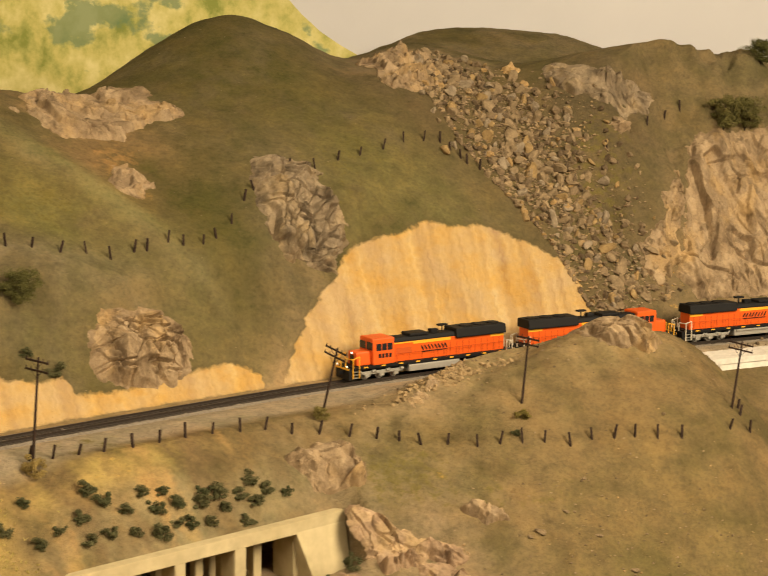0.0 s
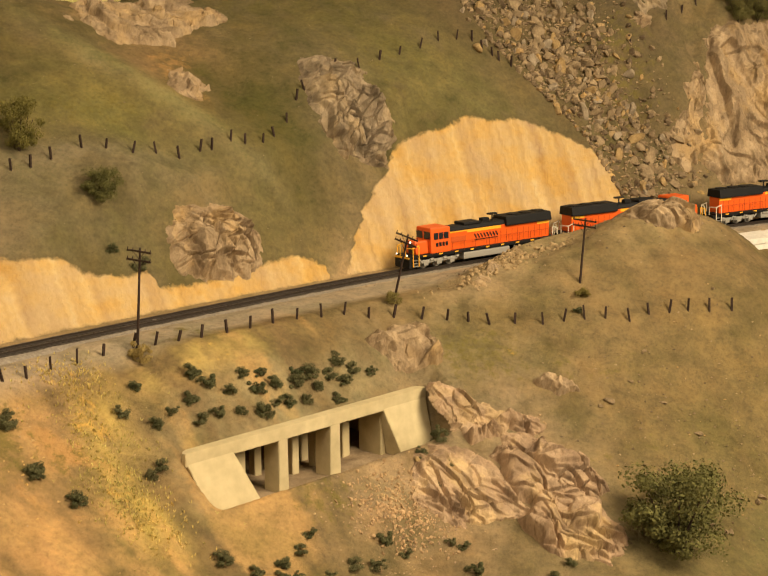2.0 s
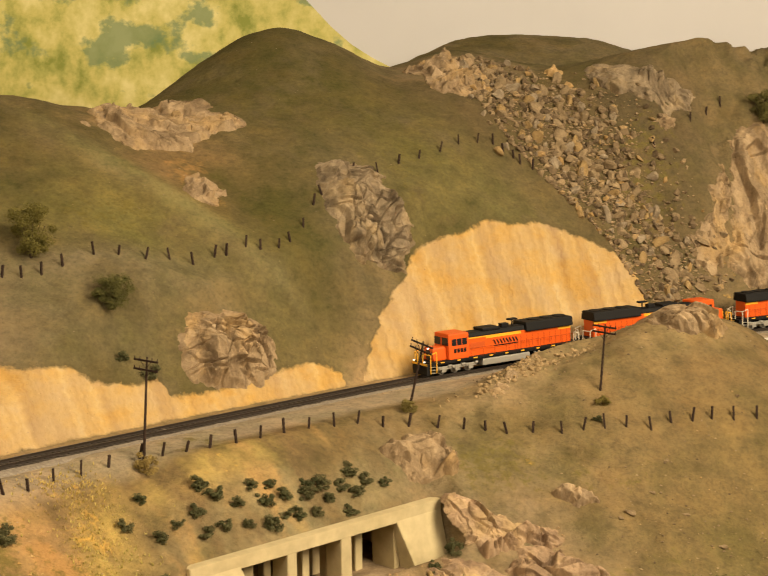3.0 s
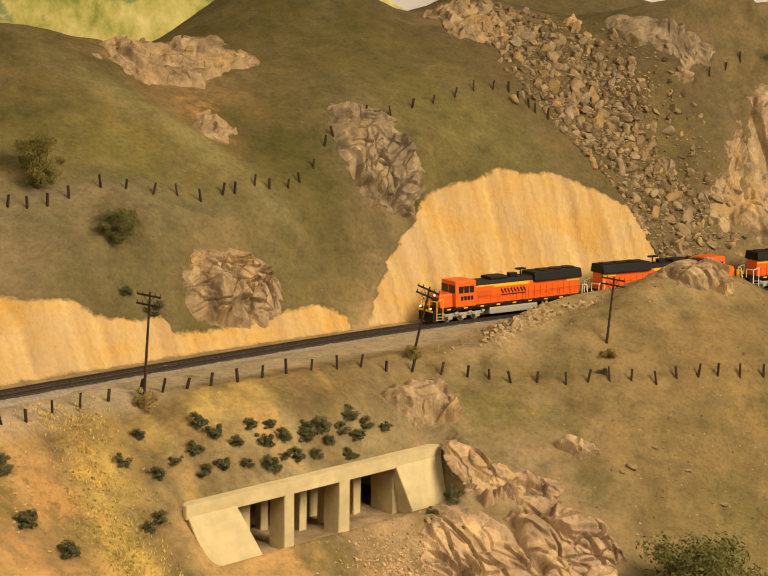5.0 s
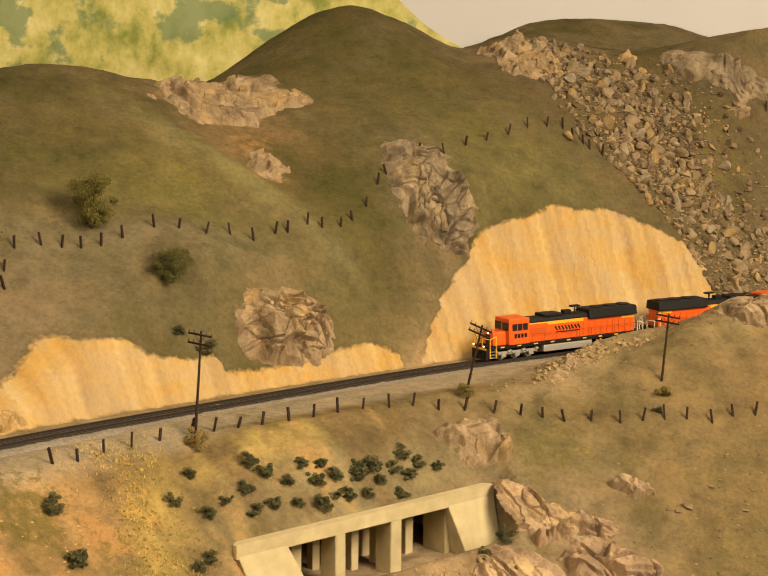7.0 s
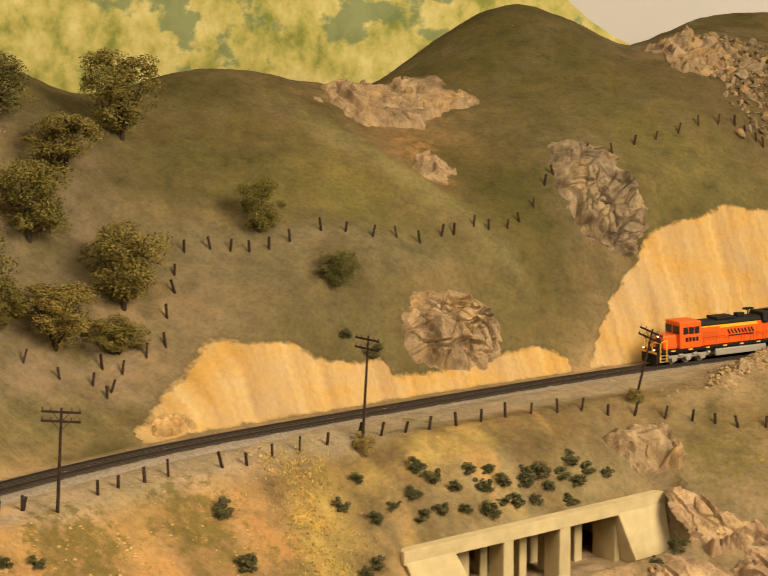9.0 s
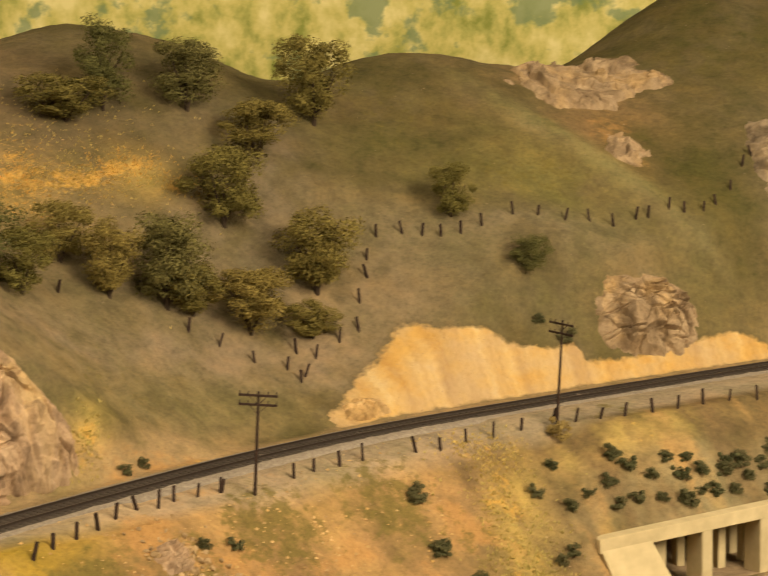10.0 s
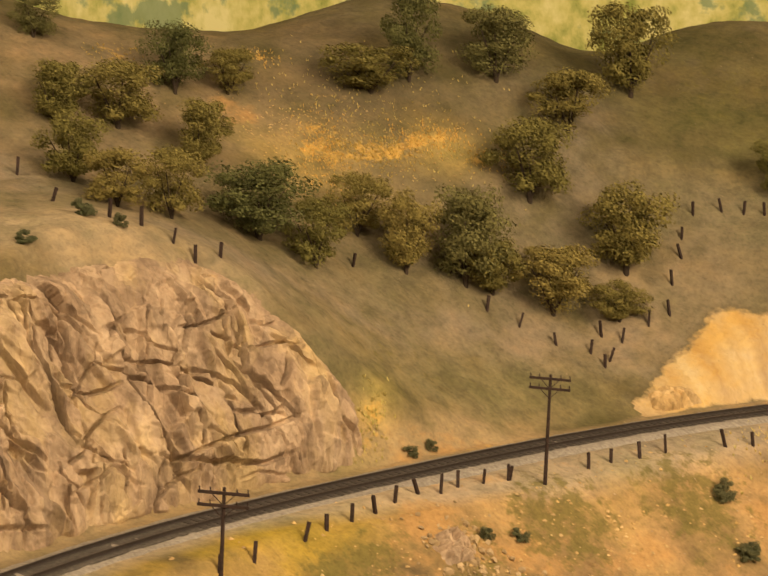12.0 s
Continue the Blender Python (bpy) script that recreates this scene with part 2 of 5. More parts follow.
def earth_material(name):
    """Painted plaster: "tone" is the scenic paint, "lie" the place along the track, the height over it and the margin of the
    bare cuts, "cover" where moss, clay and golden straw are scattered."""
    m, t, b = shader(name, .95)
    b.inputs["Specular IOR Level"].default_value = .06
    a = t.nodes.new("ShaderNodeAttribute")
    a.attribute_name = "tone"
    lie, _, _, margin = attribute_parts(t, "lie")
    _, moss, clay, straw = attribute_parts(t, "cover")
    wide, mid, fine, grit = noise_node(t, 13, 8, (1, 1, 1.6), .62), noise_node(t, 42, 8, (1, 1, 1.4), .68), noise_node(t, 190, 6, None, .7), noise_node(t, 620, 3, None, .6)
    c = multiply(t, a.outputs["Color"], ramp(t, wide.outputs["Fac"], [(.34, (.80, .85, .78)), (.5, (1, 1, 1)), (.66, (1.16, 1.10, 1.04))]))
    c = multiply(t, c, ramp(t, mid.outputs["Fac"], [(.30, (.76, .78, .79)), (.47, (.99, .99, .99)), (.70, (1.22, 1.18, 1.12))]))
    flakes = noise_node(t, 70, 9, (1, 1, 1.3), .72)
    for field, colour, source in ((clay, (.42, .235, .085), wide), (moss, (.148, .120, .034), flakes), (straw, (.60, .36, .085), flakes)):
        n = added(t, field, source.outputs["Fac"])
        n = added(t, n, mid.outputs["Fac"], .35)
        c = blend(t, c, colour, grey_ramp(t, n, 1.12, 1.26, .8))
    c = multiply(t, c, ramp(t, fine.outputs["Fac"], [(.28, (.74, .74, .74)), (.5, (1, 1, 1)), (.74, (1.20, 1.19, 1.15))]))
    # bare cuts: washed streaks running down the face, ragged along the top
    streaks = []
    for scale, squash, detail in ((46, .10, 6), (150, .05, 5)):
        mp = t.nodes.new("ShaderNodeMapping")
        mp.inputs["Scale"].default_value = (1, squash, 0)
        n = t.nodes.new("ShaderNodeTexNoise")
        n.inputs["Scale"].default_value, n.inputs["Detail"].default_value, n.inputs["Roughness"].default_value = scale, detail, .62
        t.links.new(lie.outputs["Vector"], mp.inputs["Vector"])
        t.links.new(mp.outputs["Vector"], n.inputs["Vector"])
        streaks.append(n.outputs["Fac"])
    bare = ramp(t, streaks[0], [(.30, (.36, .225, .10)), (.46, (.455, .30, .125)), (.58, (.51, .348, .150)), (.72, (.56, .415, .21))])
    bare = multiply(t, bare, ramp(t, streaks[1], [(.28, (.88, .87, .86)), (.45, (1, 1, 1)), (.72, (1.08, 1.08, 1.08))]))
    bare = multiply(t, bare, ramp(t, wide.outputs["Fac"], [(.38, (1.03, .93, .66)), (.5, (1, 1, 1)), (.62, (.96, 1.0, 1.2))]))
    bare = multiply(t, bare, ramp(t, fine.outputs["Fac"], [(.28, (.89, .88, .87)), (.5, (1, 1, 1)), (.74, (1.07, 1.07, 1.06))]))
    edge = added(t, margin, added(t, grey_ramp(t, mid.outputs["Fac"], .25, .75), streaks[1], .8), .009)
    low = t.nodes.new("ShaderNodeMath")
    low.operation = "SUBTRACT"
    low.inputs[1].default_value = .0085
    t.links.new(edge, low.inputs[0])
    # dark fringe round the cuts: shade of overhanging grass painted into the colour
    lip_shade = grey_ramp(t, low.outputs[0], -.005, .0, .4)
    c = blend(t, c, (.105, .078, .036), lip_shade)
    cut = grey_ramp(t, low.outputs[0], .0, .0045)
    c = blend(t, c, bare, cut)
    c = multiply(t, c, ramp(t, grit.outputs["Fac"], [(.25, (.60, .60, .60)), (.36, (1, 1, 1)), (.66, (1, 1, 1)), (.75, (1.35, 1.35, 1.3))]))
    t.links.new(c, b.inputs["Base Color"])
    uncut = grey_ramp(t, cut, 1.0, 0.0)
    relief(t, b, [(grit.outputs["Fac"], .0006), (fine.outputs["Fac"], .0010), (times(t, mid.outputs["Fac"], uncut), .005), (times(t, streaks[0], cut), .0035), (times(t, streaks[1], cut), .0008)])
    return m


def rock_material(name, dark, mid, light, warm, stretch=(1, 1, .5)):
    """Cast rock painted in washes: streaks along the fall, single planes a little lighter or darker, stained ochre in patches."""
    m, t, b = shader(name, .92)
    b.inputs["Specular IOR Level"].default_value = .12
    g, w, f, s = noise_node(t, 34, 8, stretch, .66), noise_node(t, 15, 5, stretch, .6), noise_node(t, 300, 5, None, .68), noise_node(t, 85, 6, (1, 1, .22), .6)
    c = ramp(t, g.outputs["Fac"], [(.30, dark), (.50, mid), (.68, light)])
    c = blend(t, c, warm, grey_ramp(t, w.outputs["Fac"], .50, .64, .75))
    v = t.nodes.new("ShaderNodeTexVoronoi")
    v.inputs["Scale"].default_value = 70
    mp = t.nodes.new("ShaderNodeMapping")
    mp.inputs["Scale"].default_value = stretch
    co = t.nodes.new("ShaderNodeTexCoord")
    t.links.new(co.outputs["Object"], mp.inputs["Vector"])
    t.links.new(mp.outputs["Vector"], v.inputs["Vector"])
    sep = t.nodes.new("ShaderNodeSeparateColor")
    t.links.new(v.outputs["Color"], sep.inputs["Color"])
    c = multiply(t, c, ramp(t, sep.outputs["Red"], [(0, (.80, .79, .79)), (1, (1.18, 1.17, 1.14))]))
    c = multiply(t, c, ramp(t, s.outputs["Fac"], [(.32, (.72, .70, .68)), (.46, (1, 1, 1)), (.70, (1.12, 1.11, 1.08))]))
    c = multiply(t, c, ramp(t, f.outputs["Fac"], [(.28, (.80, .79, .78)), (.5, (1, 1, 1)), (.74, (1.12, 1.11, 1.10))]))
    # fine dark veins, steep and broken
    n, gap = noise_node(t, 24, 3, (1.3, 1.3, .34), .5), noise_node(t, 31, 3, None, .5)
    vein = ramp(t, n.outputs["Fac"], [(.486, (1, 1, 1)), (.497, (.34, .30, .27)), (.503, (.34, .30, .27)), (.514, (1, 1, 1))])
    vein = blend(t, vein, (1, 1, 1), grey_ramp(t, gap.outputs["Fac"], .46, .56))
    c = multiply(t, c, vein, .35)
    t.links.new(c, b.inputs["Base Color"])
    relief(t, b, [(f.outputs["Fac"], .0012), (s.outputs["Fac"], .0016)])
    return m


def mottled(name, stops, scale, fine, roughness=.85, bump=.001, stretch=None, spec=.2):
    m, t, b = shader(name, roughness)
    b.inputs["Specular IOR Level"].default_value = spec
    g, f = noise_node(t, scale, 5, stretch), noise_node(t, fine, 4, stretch)
    c = multiply(t, ramp(t, g.outputs["Fac"], stops), ramp(t, f.outputs["Fac"], [(.3, (.86, .85, .84)), (.7, (1.1, 1.1, 1.09))]))
    t.links.new(c, b.inputs["Base Color"])
    relief(t, b, [(f.outputs["Fac"], bump)])
    return m


def foliage(name, dark, light):
    m, t, b = shader(name, .9)
    b.inputs["Specular IOR Level"].default_value = .1
    g = t.nodes.new("ShaderNodeNewGeometry")
    c = ramp(t, g.outputs["Random Per Island"], [(0, tuple(.45 * a + .55 * b for a, b in zip(dark, light))), (.6, light), (1, tuple(min(1, v * 1.2) for v in light))])
    o = t.nodes.new("ShaderNodeObjectInfo")
    c = multiply(t, c, ramp(t, o.outputs["Random"], [(0, (.8, .85, .8)), (1, (1.2, 1.12, 1.1))]))
    t.links.new(c, b.inputs["Base Color"])
    return m


def plain(name, colour, roughness=.5, metallic=0.0, wear=.15, scale=400):
    m, t, b = shader(name, roughness)
    b.inputs["Metallic"].default_value = metallic
    n = noise_node(t, scale, 3)
    lo, hi = tuple(v * (1 - wear) for v in colour), tuple(min(1, v * (1 + wear)) for v in colour)
    t.links.new(ramp(t, n.outputs["Fac"], [(.3, lo), (.7, hi)]), b.inputs["Base Color"])
    return m


EARTH = earth_material("painted_earth")
ROCK_TAN = rock_material("tan_rock", (.175, .122, .072), (.305, .222, .134), (.42, .315, .198), (.40, .27, .125))
ROCK_GREY = rock_material("grey_rock", (.115, .089, .058), (.235, .182, .120), (.345, .27, .18), (.31, .225, .12))
ROCK_PINK = rock_material("pinkish_rock", (.20, .134, .085), (.335, .233, .146), (.44, .32, .205), (.48, .345, .165), (1, 1, .35))
ROCK_YELLOW = rock_material("ochre_rock", (.28, .175, .07), (.44, .29, .125), (.54, .38, .19), (.56, .35, .11))
STONE_TAN = mottled("tan_stone", [(.3, (.165, .118, .066)), (.7, (.335, .245, .142))], 1.6, 9, .9, .0015)
STONE_GREY = mottled("grey_brown_stone", [(.3, (.20, .155, .105)), (.7, (.36, .285, .19))], 1.6, 9, .9, .0015)
STONE_OCHRE = mottled("ochre_stone", [(.3, (.22, .145, .062)), (.7, (.40, .275, .125))], 1.6, 9, .9, .0015)
STONE_HEAP, _t, _b = shader("heaped_stone", .93)
_g = _t.nodes.new("ShaderNodeNewGeometry")
_c = ramp(_t, _g.outputs["Random Per Island"], [(0, (.10, .070, .040)), (.35, (.175, .125, .072)), (.7, (.25, .182, .105)), (.9, (.34, .25, .14)), (1, (.36, .23, .09))])
_n = noise_node(_t, 260, 5, None, .65)
_t.links.new(multiply(_t, _c, ramp(_t, _n.outputs["Fac"], [(.3, (.72, .72, .72)), (.7, (1.25, 1.22, 1.2))])), _b.inputs["Base Color"])
relief(_t, _b, [(_n.outputs["Fac"], .0012)])
BANK_STONE = foliage("crumbled_ochre_stone", (.16, .105, .055), (.40, .275, .15))
BALLAST = mottled("grey_ballast", [(.3, (.20, .165, .125)), (.7, (.33, .28, .22))], 300, 900, .95, .001)
BANK = mottled("bare_bank_earth", [(.3, (.22, .155, .09)), (.7, (.36, .265, .16))], 60, 500, .95, .0008)
STAINED = mottled("stained_ballast", [(.3, (.055, .045, .035)), (.7, (.11, .09, .07))], 300, 900, .95, .001)
SLEEPER = plain("dark_sleeper", (.045, .034, .026), .8)
RAIL = plain("weathered_rail", (.07, .055, .045), .45, .6)
POST = plain("creosoted_timber", (.035, .02, .014), .85, 0, .4, 300)
CONCRETE = mottled("cream_concrete", [(.3, (.47, .385, .215)), (.7, (.56, .465, .275))], 9, 60, .85, .0001)
PLASTER = mottled("white_plaster", [(.3, (.62, .58, .50)), (.7, (.72, .68, .60))], 10, 120, .9, .0004)
WALL = plain("off_white_wall", (.625, .61, .62), .9, 0, .03, 4)
LEAF_OLIVE = foliage("olive_foliage", (.060, .050, .014), (.185, .150, .042))
LEAF_GREEN = foliage("green_foliage", (.042, .046, .016), (.120, .112, .038))
LEAF_SAGE = foliage("sage_foliage", (.034, .036, .017), (.10, .098, .045))
LEAF_STRAW = foliage("straw_foliage", (.12, .085, .02), (.26, .20, .07))
BARK = plain("brown_bark", (.045, .03, .018), .9, 0, .35, 300)
ORANGE = plain("orange_paint", (.70, .105, .012), .42, 0, .06)
YELLOW = plain("yellow_paint", (.78, .40, .03), .45, 0, .06)
BLACK = plain("black_paint", (.007, .0065, .0065), .65, 0, .3)
GREY = plain("grey_running_gear", (.31, .29, .25), .5, .2, .35)
TANKGREY = plain("silver_tank", (.36, .34, .30), .4, .3, .1)
PALE = plain("pale_handrail_paint", (.62, .55, .42), .5)
GLASS = plain("dark_cab_glass", (.02, .02, .022), .12)
lit, _t, _b = shader("lit_headlight")
_b.inputs["Emission Color"].default_value, _b.inputs["Emission Strength"].default_value = (1, .92, .75, 1), 1.6
LIT = lit


def mural_material():
    m, t, b = shader("mural_paint", .9)
    b.inputs["Specular IOR Level"].default_value = .05
    g, f = noise_node(t, 15.0, 6, (1, 1, .8), .62), noise_node(t, 11.0, 5, (1, 1, 1.1), .6)
    c = ramp(t, g.outputs["Fac"], [(.36, (.26, .29, .07)), (.5, (.57, .51, .17)), (.64, (.74, .66, .30))])
    k = ramp(t, f.outputs["Fac"], [(.54, (0, 0, 0)), (.60, (1, 1, 1))])
    mix = t.nodes.new("ShaderNodeMix")
    mix.data_type = "RGBA"
    bw = t.nodes.new("ShaderNodeRGBToBW")
    t.links.new(k, bw.inputs[0])
    sc = t.nodes.new("ShaderNodeMath")
    sc.operation = "MULTIPLY"
    sc.inputs[1].default_value = .72
    t.links.new(bw.outputs[0], sc.inputs[0])
    t.links.new(sc.outputs[0], mix.inputs["Factor"])
    t.links.new(c, mix.inputs["A"])
    mix.inputs["B"].default_value = (.15, .235, .13, 1)
    t.links.new(mix.outputs["Result"], b.inputs["Base Color"])
    return m


MURAL = mural_material()


# ---------------------------------------------------------------- helpers for meshes
def from_arrays(name, verts, quads, material, smooth=True):
    """A mesh from arrays of places and of faces with one number of corners."""
    me, verts, quads = bpy.data.meshes.new(name), np.asarray(verts, float), np.asarray(quads)
    me.vertices.add(len(verts))
    me.vertices.foreach_set("co", verts.ravel())
    me.loops.add(quads.size)
    me.loops.foreach_set("vertex_index", quads.ravel().astype(np.int32))
    me.polygons.add(len(quads))
    me.polygons.foreach_set("loop_start", np.arange(0, quads.size, quads.shape[1], dtype=np.int32))
    me.update(calc_edges=True)
    me.materials.append(material)
    if smooth:
        me.shade_smooth()
    else:
        me.shade_flat()
    return me


def part(name, data, material=None, parent=None, label=""):
    """Links a bmesh, or a mesh made before, as one object under a thing or a part."""
    if isinstance(data, bmesh.types.BMesh):
        me = bpy.data.meshes.new(name)
        data.to_mesh(me)
        data.free()
        data = me
    if material and not data.materials:
        data.materials.append(material)
    ob = new(name, data)
    if parent:
        ob.parent = parent
    if label:
        ob["label"] = label
    return ob


def thing(name, place, label, category, group="", turn=0.0, kind=""):
    ob = new(name)
    ob.empty_display_size = .01
    ob.matrix_basis = pose(*place, 0, 0, turn)
    return tagged(ob, label, category, group, kind)


def box(bm, x0, x1, y0, y1, z0, z1, bevel=0.0, top=1.0):
    """A box in bm, its upper face narrowed across by top, with bevelled edges."""
    v = bmesh.ops.create_cube(bm, size=1)["verts"]
    for p in v:
        k = top if p.co.z > 0 else 1.0
        p.co = ((x0 + x1) / 2 + p.co.x * (x1 - x0), (y0 + y1) / 2 + p.co.y * (y1 - y0) * k, (z0 + z1) / 2 + p.co.z * (z1 - z0))
    if bevel:
        e = list({e for p in v for e in p.link_edges})
        bmesh.ops.bevel(bm, geom=e, offset=bevel, segments=2, affect="EDGES", profile=.6)
    return bm


def rod(bm, a, b, r0, r1=None, n=8):
    """A round bar from a to b in bm."""
    a, b = Vector(a), Vector(b)
    m = Matrix.Translation((a + b) / 2) @ (b - a).to_track_quat("Z", "Y").to_matrix().to_4x4()
    bmesh.ops.create_cone(bm, cap_ends=True, segments=n, radius1=r0, radius2=r0 if r1 is None else r1, depth=(b - a).length, matrix=m)
    return bm


def height(x, y):
    return float(land(np.array([x]), np.array([y]))[0][0])


# ---------------------------------------------------------------- ground
def sheet(xs, ys):
    gx, gy = np.meshgrid(xs, ys)
    k = np.arange(gx.size).reshape(gx.shape)
    return gx, gy, np.stack([k[:-1, :-1], k[:-1, 1:], k[1:, 1:], k[1:, :-1]], -1).reshape(-1, 4)


GX, GY, GQ = sheet(np.arange(-1.3, 1.26, .0045), np.arange(.45, 3.0, .0045))
GZ = land(GX, GY)[0]

# height of the bare cut above the rails along the track
CUT_AT = (-.42, -.391, -.362, -.33, -.277, -.255, -.222, -.2, -.193, -.12, -.099, -.04, -.02, 0, .018, .047, .097, .123, .166, .243, .299, .362, .415, .43)
CUT_TOP = (0, .012, .04, .075, .07, .05, .04, .042, .02, .02, .028, .03, .02, 0, .01, .06, .115, .148, .166, .172, .163, .14, .1, 0)


def tint(base, colour, amount):
    a = np.clip(amount, 0, 1)[..., None]
    return base * (1 - a) + np.array(colour) * a


def ground_colour(x, y, z):
    """Paint of the scenery: dry grass, earth, bare cuts and patches of turf."""
    d, at = from_track(x, y)
    big, mid, fine = rough(x, y, .22, 31, 4), rough(x, y, .06, 47, 4), rough(x, y, .018, 53, 3)
    sharp = np.clip(.5 + 2.2 * rough(x + .02 * mid, y, .10, 83, 5, .6), 0, 1)
    spots = np.clip(.5 + 2.5 * rough(x, y + .015 * mid, .035, 89, 4, .6), 0, 1)
    nil = np.zeros(x.shape + (3,))
    grass = tint(tint(nil + (.106, .086, .035), (.168, .132, .074), .8 * sharp), (.130, .110, .040), .5 * spots * np.clip(.6 + big, 0, 1))
    low = tint(tint(nil + (.150, .106, .050), (.098, .082, .034), .7 * sharp), (.205, .142, .070), .5 * spots)
    up = np.clip(d / .02, 0, 1)
    c = low * (1 - up[..., None]) + grass * up[..., None]
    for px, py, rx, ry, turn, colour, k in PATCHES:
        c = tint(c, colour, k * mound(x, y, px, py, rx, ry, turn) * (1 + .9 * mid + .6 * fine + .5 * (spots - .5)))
    # washed streaks down the bank below the track
    bank = np.clip((-d - .05) / .02, 0, 1) * np.clip((-.02 - x) / .05, 0, 1)
    wash = rough(at + .006 * mid, d * .22, .030, 91, 5, .62)
    c = tint(c, (.44, .275, .11), bank * np.clip(wash * 2.4, 0, .8))
    c = tint(c, (.15, .10, .052), bank * np.clip(-wash * 2.2 - .2, 0, .7))
    rise = z - rail_level(at)
    foot = np.clip((np.interp(at, (-.60, -.50), (.045, .085)) - np.abs(d)) / .02 + .5 * mid, 0, 1) * np.clip((.03 - rise) / .012, 0, 1) * (d < .02)
    c = tint(c, (.36, .29, .20), foot * .75)
    foot2 = np.clip((np.interp(at, (-.58, -.52, -.45, -.40), (.085, .055, .043, .050)) - d) / .012 + .5 * mid, 0, 1) * (d > 0)
    c = tint(c, (.37, .26, .135), foot2 * .6)
    return c * (1 + .10 * fine)[..., None]


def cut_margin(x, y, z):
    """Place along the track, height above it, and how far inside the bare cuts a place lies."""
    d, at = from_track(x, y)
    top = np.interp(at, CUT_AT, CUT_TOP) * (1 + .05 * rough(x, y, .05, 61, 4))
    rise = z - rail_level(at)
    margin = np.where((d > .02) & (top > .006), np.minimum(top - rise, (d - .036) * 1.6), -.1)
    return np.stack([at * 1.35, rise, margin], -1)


def scattered(x, y, spots):
    out = np.zeros(x.shape)
    for px, py, rx, ry, turn, k in spots:
        out = np.maximum(out, k * np.sqrt(mound(x, y, px, py, rx, ry, turn)))
    return out


TURF, OLIVE, SAND, OCHRE, CLAY, MUSTARD = (.090, .078, .027), (.142, .120, .042), (.36, .26, .135), (.56, .40, .10), (.38, .23, .10), (.37, .25, .022)
PATCHES = [(-.12, 2.30, .14, .22, 10, TURF, .85), (.10, 2.24, .12, .10, 40, OLIVE, .8), (-.33, 1.92, .11, .05, 45, OLIVE, .9), (-.15, 1.91, .07, .05, 60, OLIVE, .6),
           (-.02, 2.02, .04, .09, 45, TURF, .6), (.14, 2.42, .16, .07, -30, (.125, .095, .048), .95), (.33, 2.35, .16, .08, -25, (.11, .082, .040), .95)]
PATCHES += [(.5, 2.44, .16, .06, 10, (.15, .112, .058), .8), (-.61, 1.36, .13, .07, 50, (.185, .155, .072), .75), (-.78, 1.52, .11, .02, 45, OCHRE, .35), (-.70, 1.59, .03, .015, 45, OCHRE, .7),
            (-.80, 1.45, .05, .03, 20, OCHRE, .6), (-.83, 1.62, .13, .10, 40, (.12, .092, .05), .8), (-.535, 1.05, .022, .10, -14, MUSTARD, 1.3)]
PATCHES += [(-.255, 1.46, .018, .07, 20, OCHRE, .6), (-.21, 1.39, .025, .06, 20, (.40, .31, .075), .6), (-.30, 1.27, .05, .05, 0, CLAY, .8), (-.37, 1.36, .05, .10, -35, CLAY, .75),
            (-.47, 1.19, .04, .10, -25, CLAY, .8), (-.16, 1.60, .07, .02, 45, (.45, .32, .10), .7), (.15, 1.765, .06, .05, 20, (.15, .13, .05), .8), (.30, 1.80, .1, .05, 10, (.22, .16, .08), .6)]
PATCHES += [(-0.580, 1.221, .011, .03, 10, OCHRE, .7), (-.95, 1.35, .15, .12, 30, (.23, .165, .09), .8), (-.75, 1.1, .12, .10, 0, (.21, .155, .08), .8)]
PATCHES += [(-.60, 1.52, .14, .035, 40, (.20, .155, .09), .8), (-.69, 1.28, .10, .05, 40, (.21, .16, .085), .7)]
PATCHES += [(-0.327, 1.985, 0.025, .009, -6, (.19, .152, .082), .7), (-0.271, 1.981, 0.025, .009, -3, (.19, .152, .082), .7), (-0.207, 1.963, 0.036, .009, -24, (.19, .152, .082), .7), (-0.137, 1.949, 0.031, .009, 5, (.19, .152, .082), .7)]
# rocky soil round the outcrops
PATCHES += [(-.174, 1.84, .05, .04, 40, (.19, .14, .075), .5), (-.02, 2.08, .045, .085, 30, (.17, .13, .08), .8), (-.31, 2.10, .10, .07, 0, (.23, .155, .08), .8), (-.25, 2.06, .04, .04, 0, (.24, .15, .07), .7),
            (.15, 1.67, .05, .08, -35, (.25, .185, .11), .9), (.23, 1.61, .06, .07, -30, (.25, .185, .11), .85), (.06, 1.74, .04, .04, 0, (.23, .17, .10), .8), (.35, 2.01, .06, .025, 20, (.26, .195, .11), .8)]
PATCHES += [(.62, 2.36, .14, .12, 0, (.20, .148, .08), .9), (.10, 2.51, .08, .05, 0, (.26, .19, .11), .8), (.17, 1.90, .07, .03, 38, (.36, .26, .15), .8)]
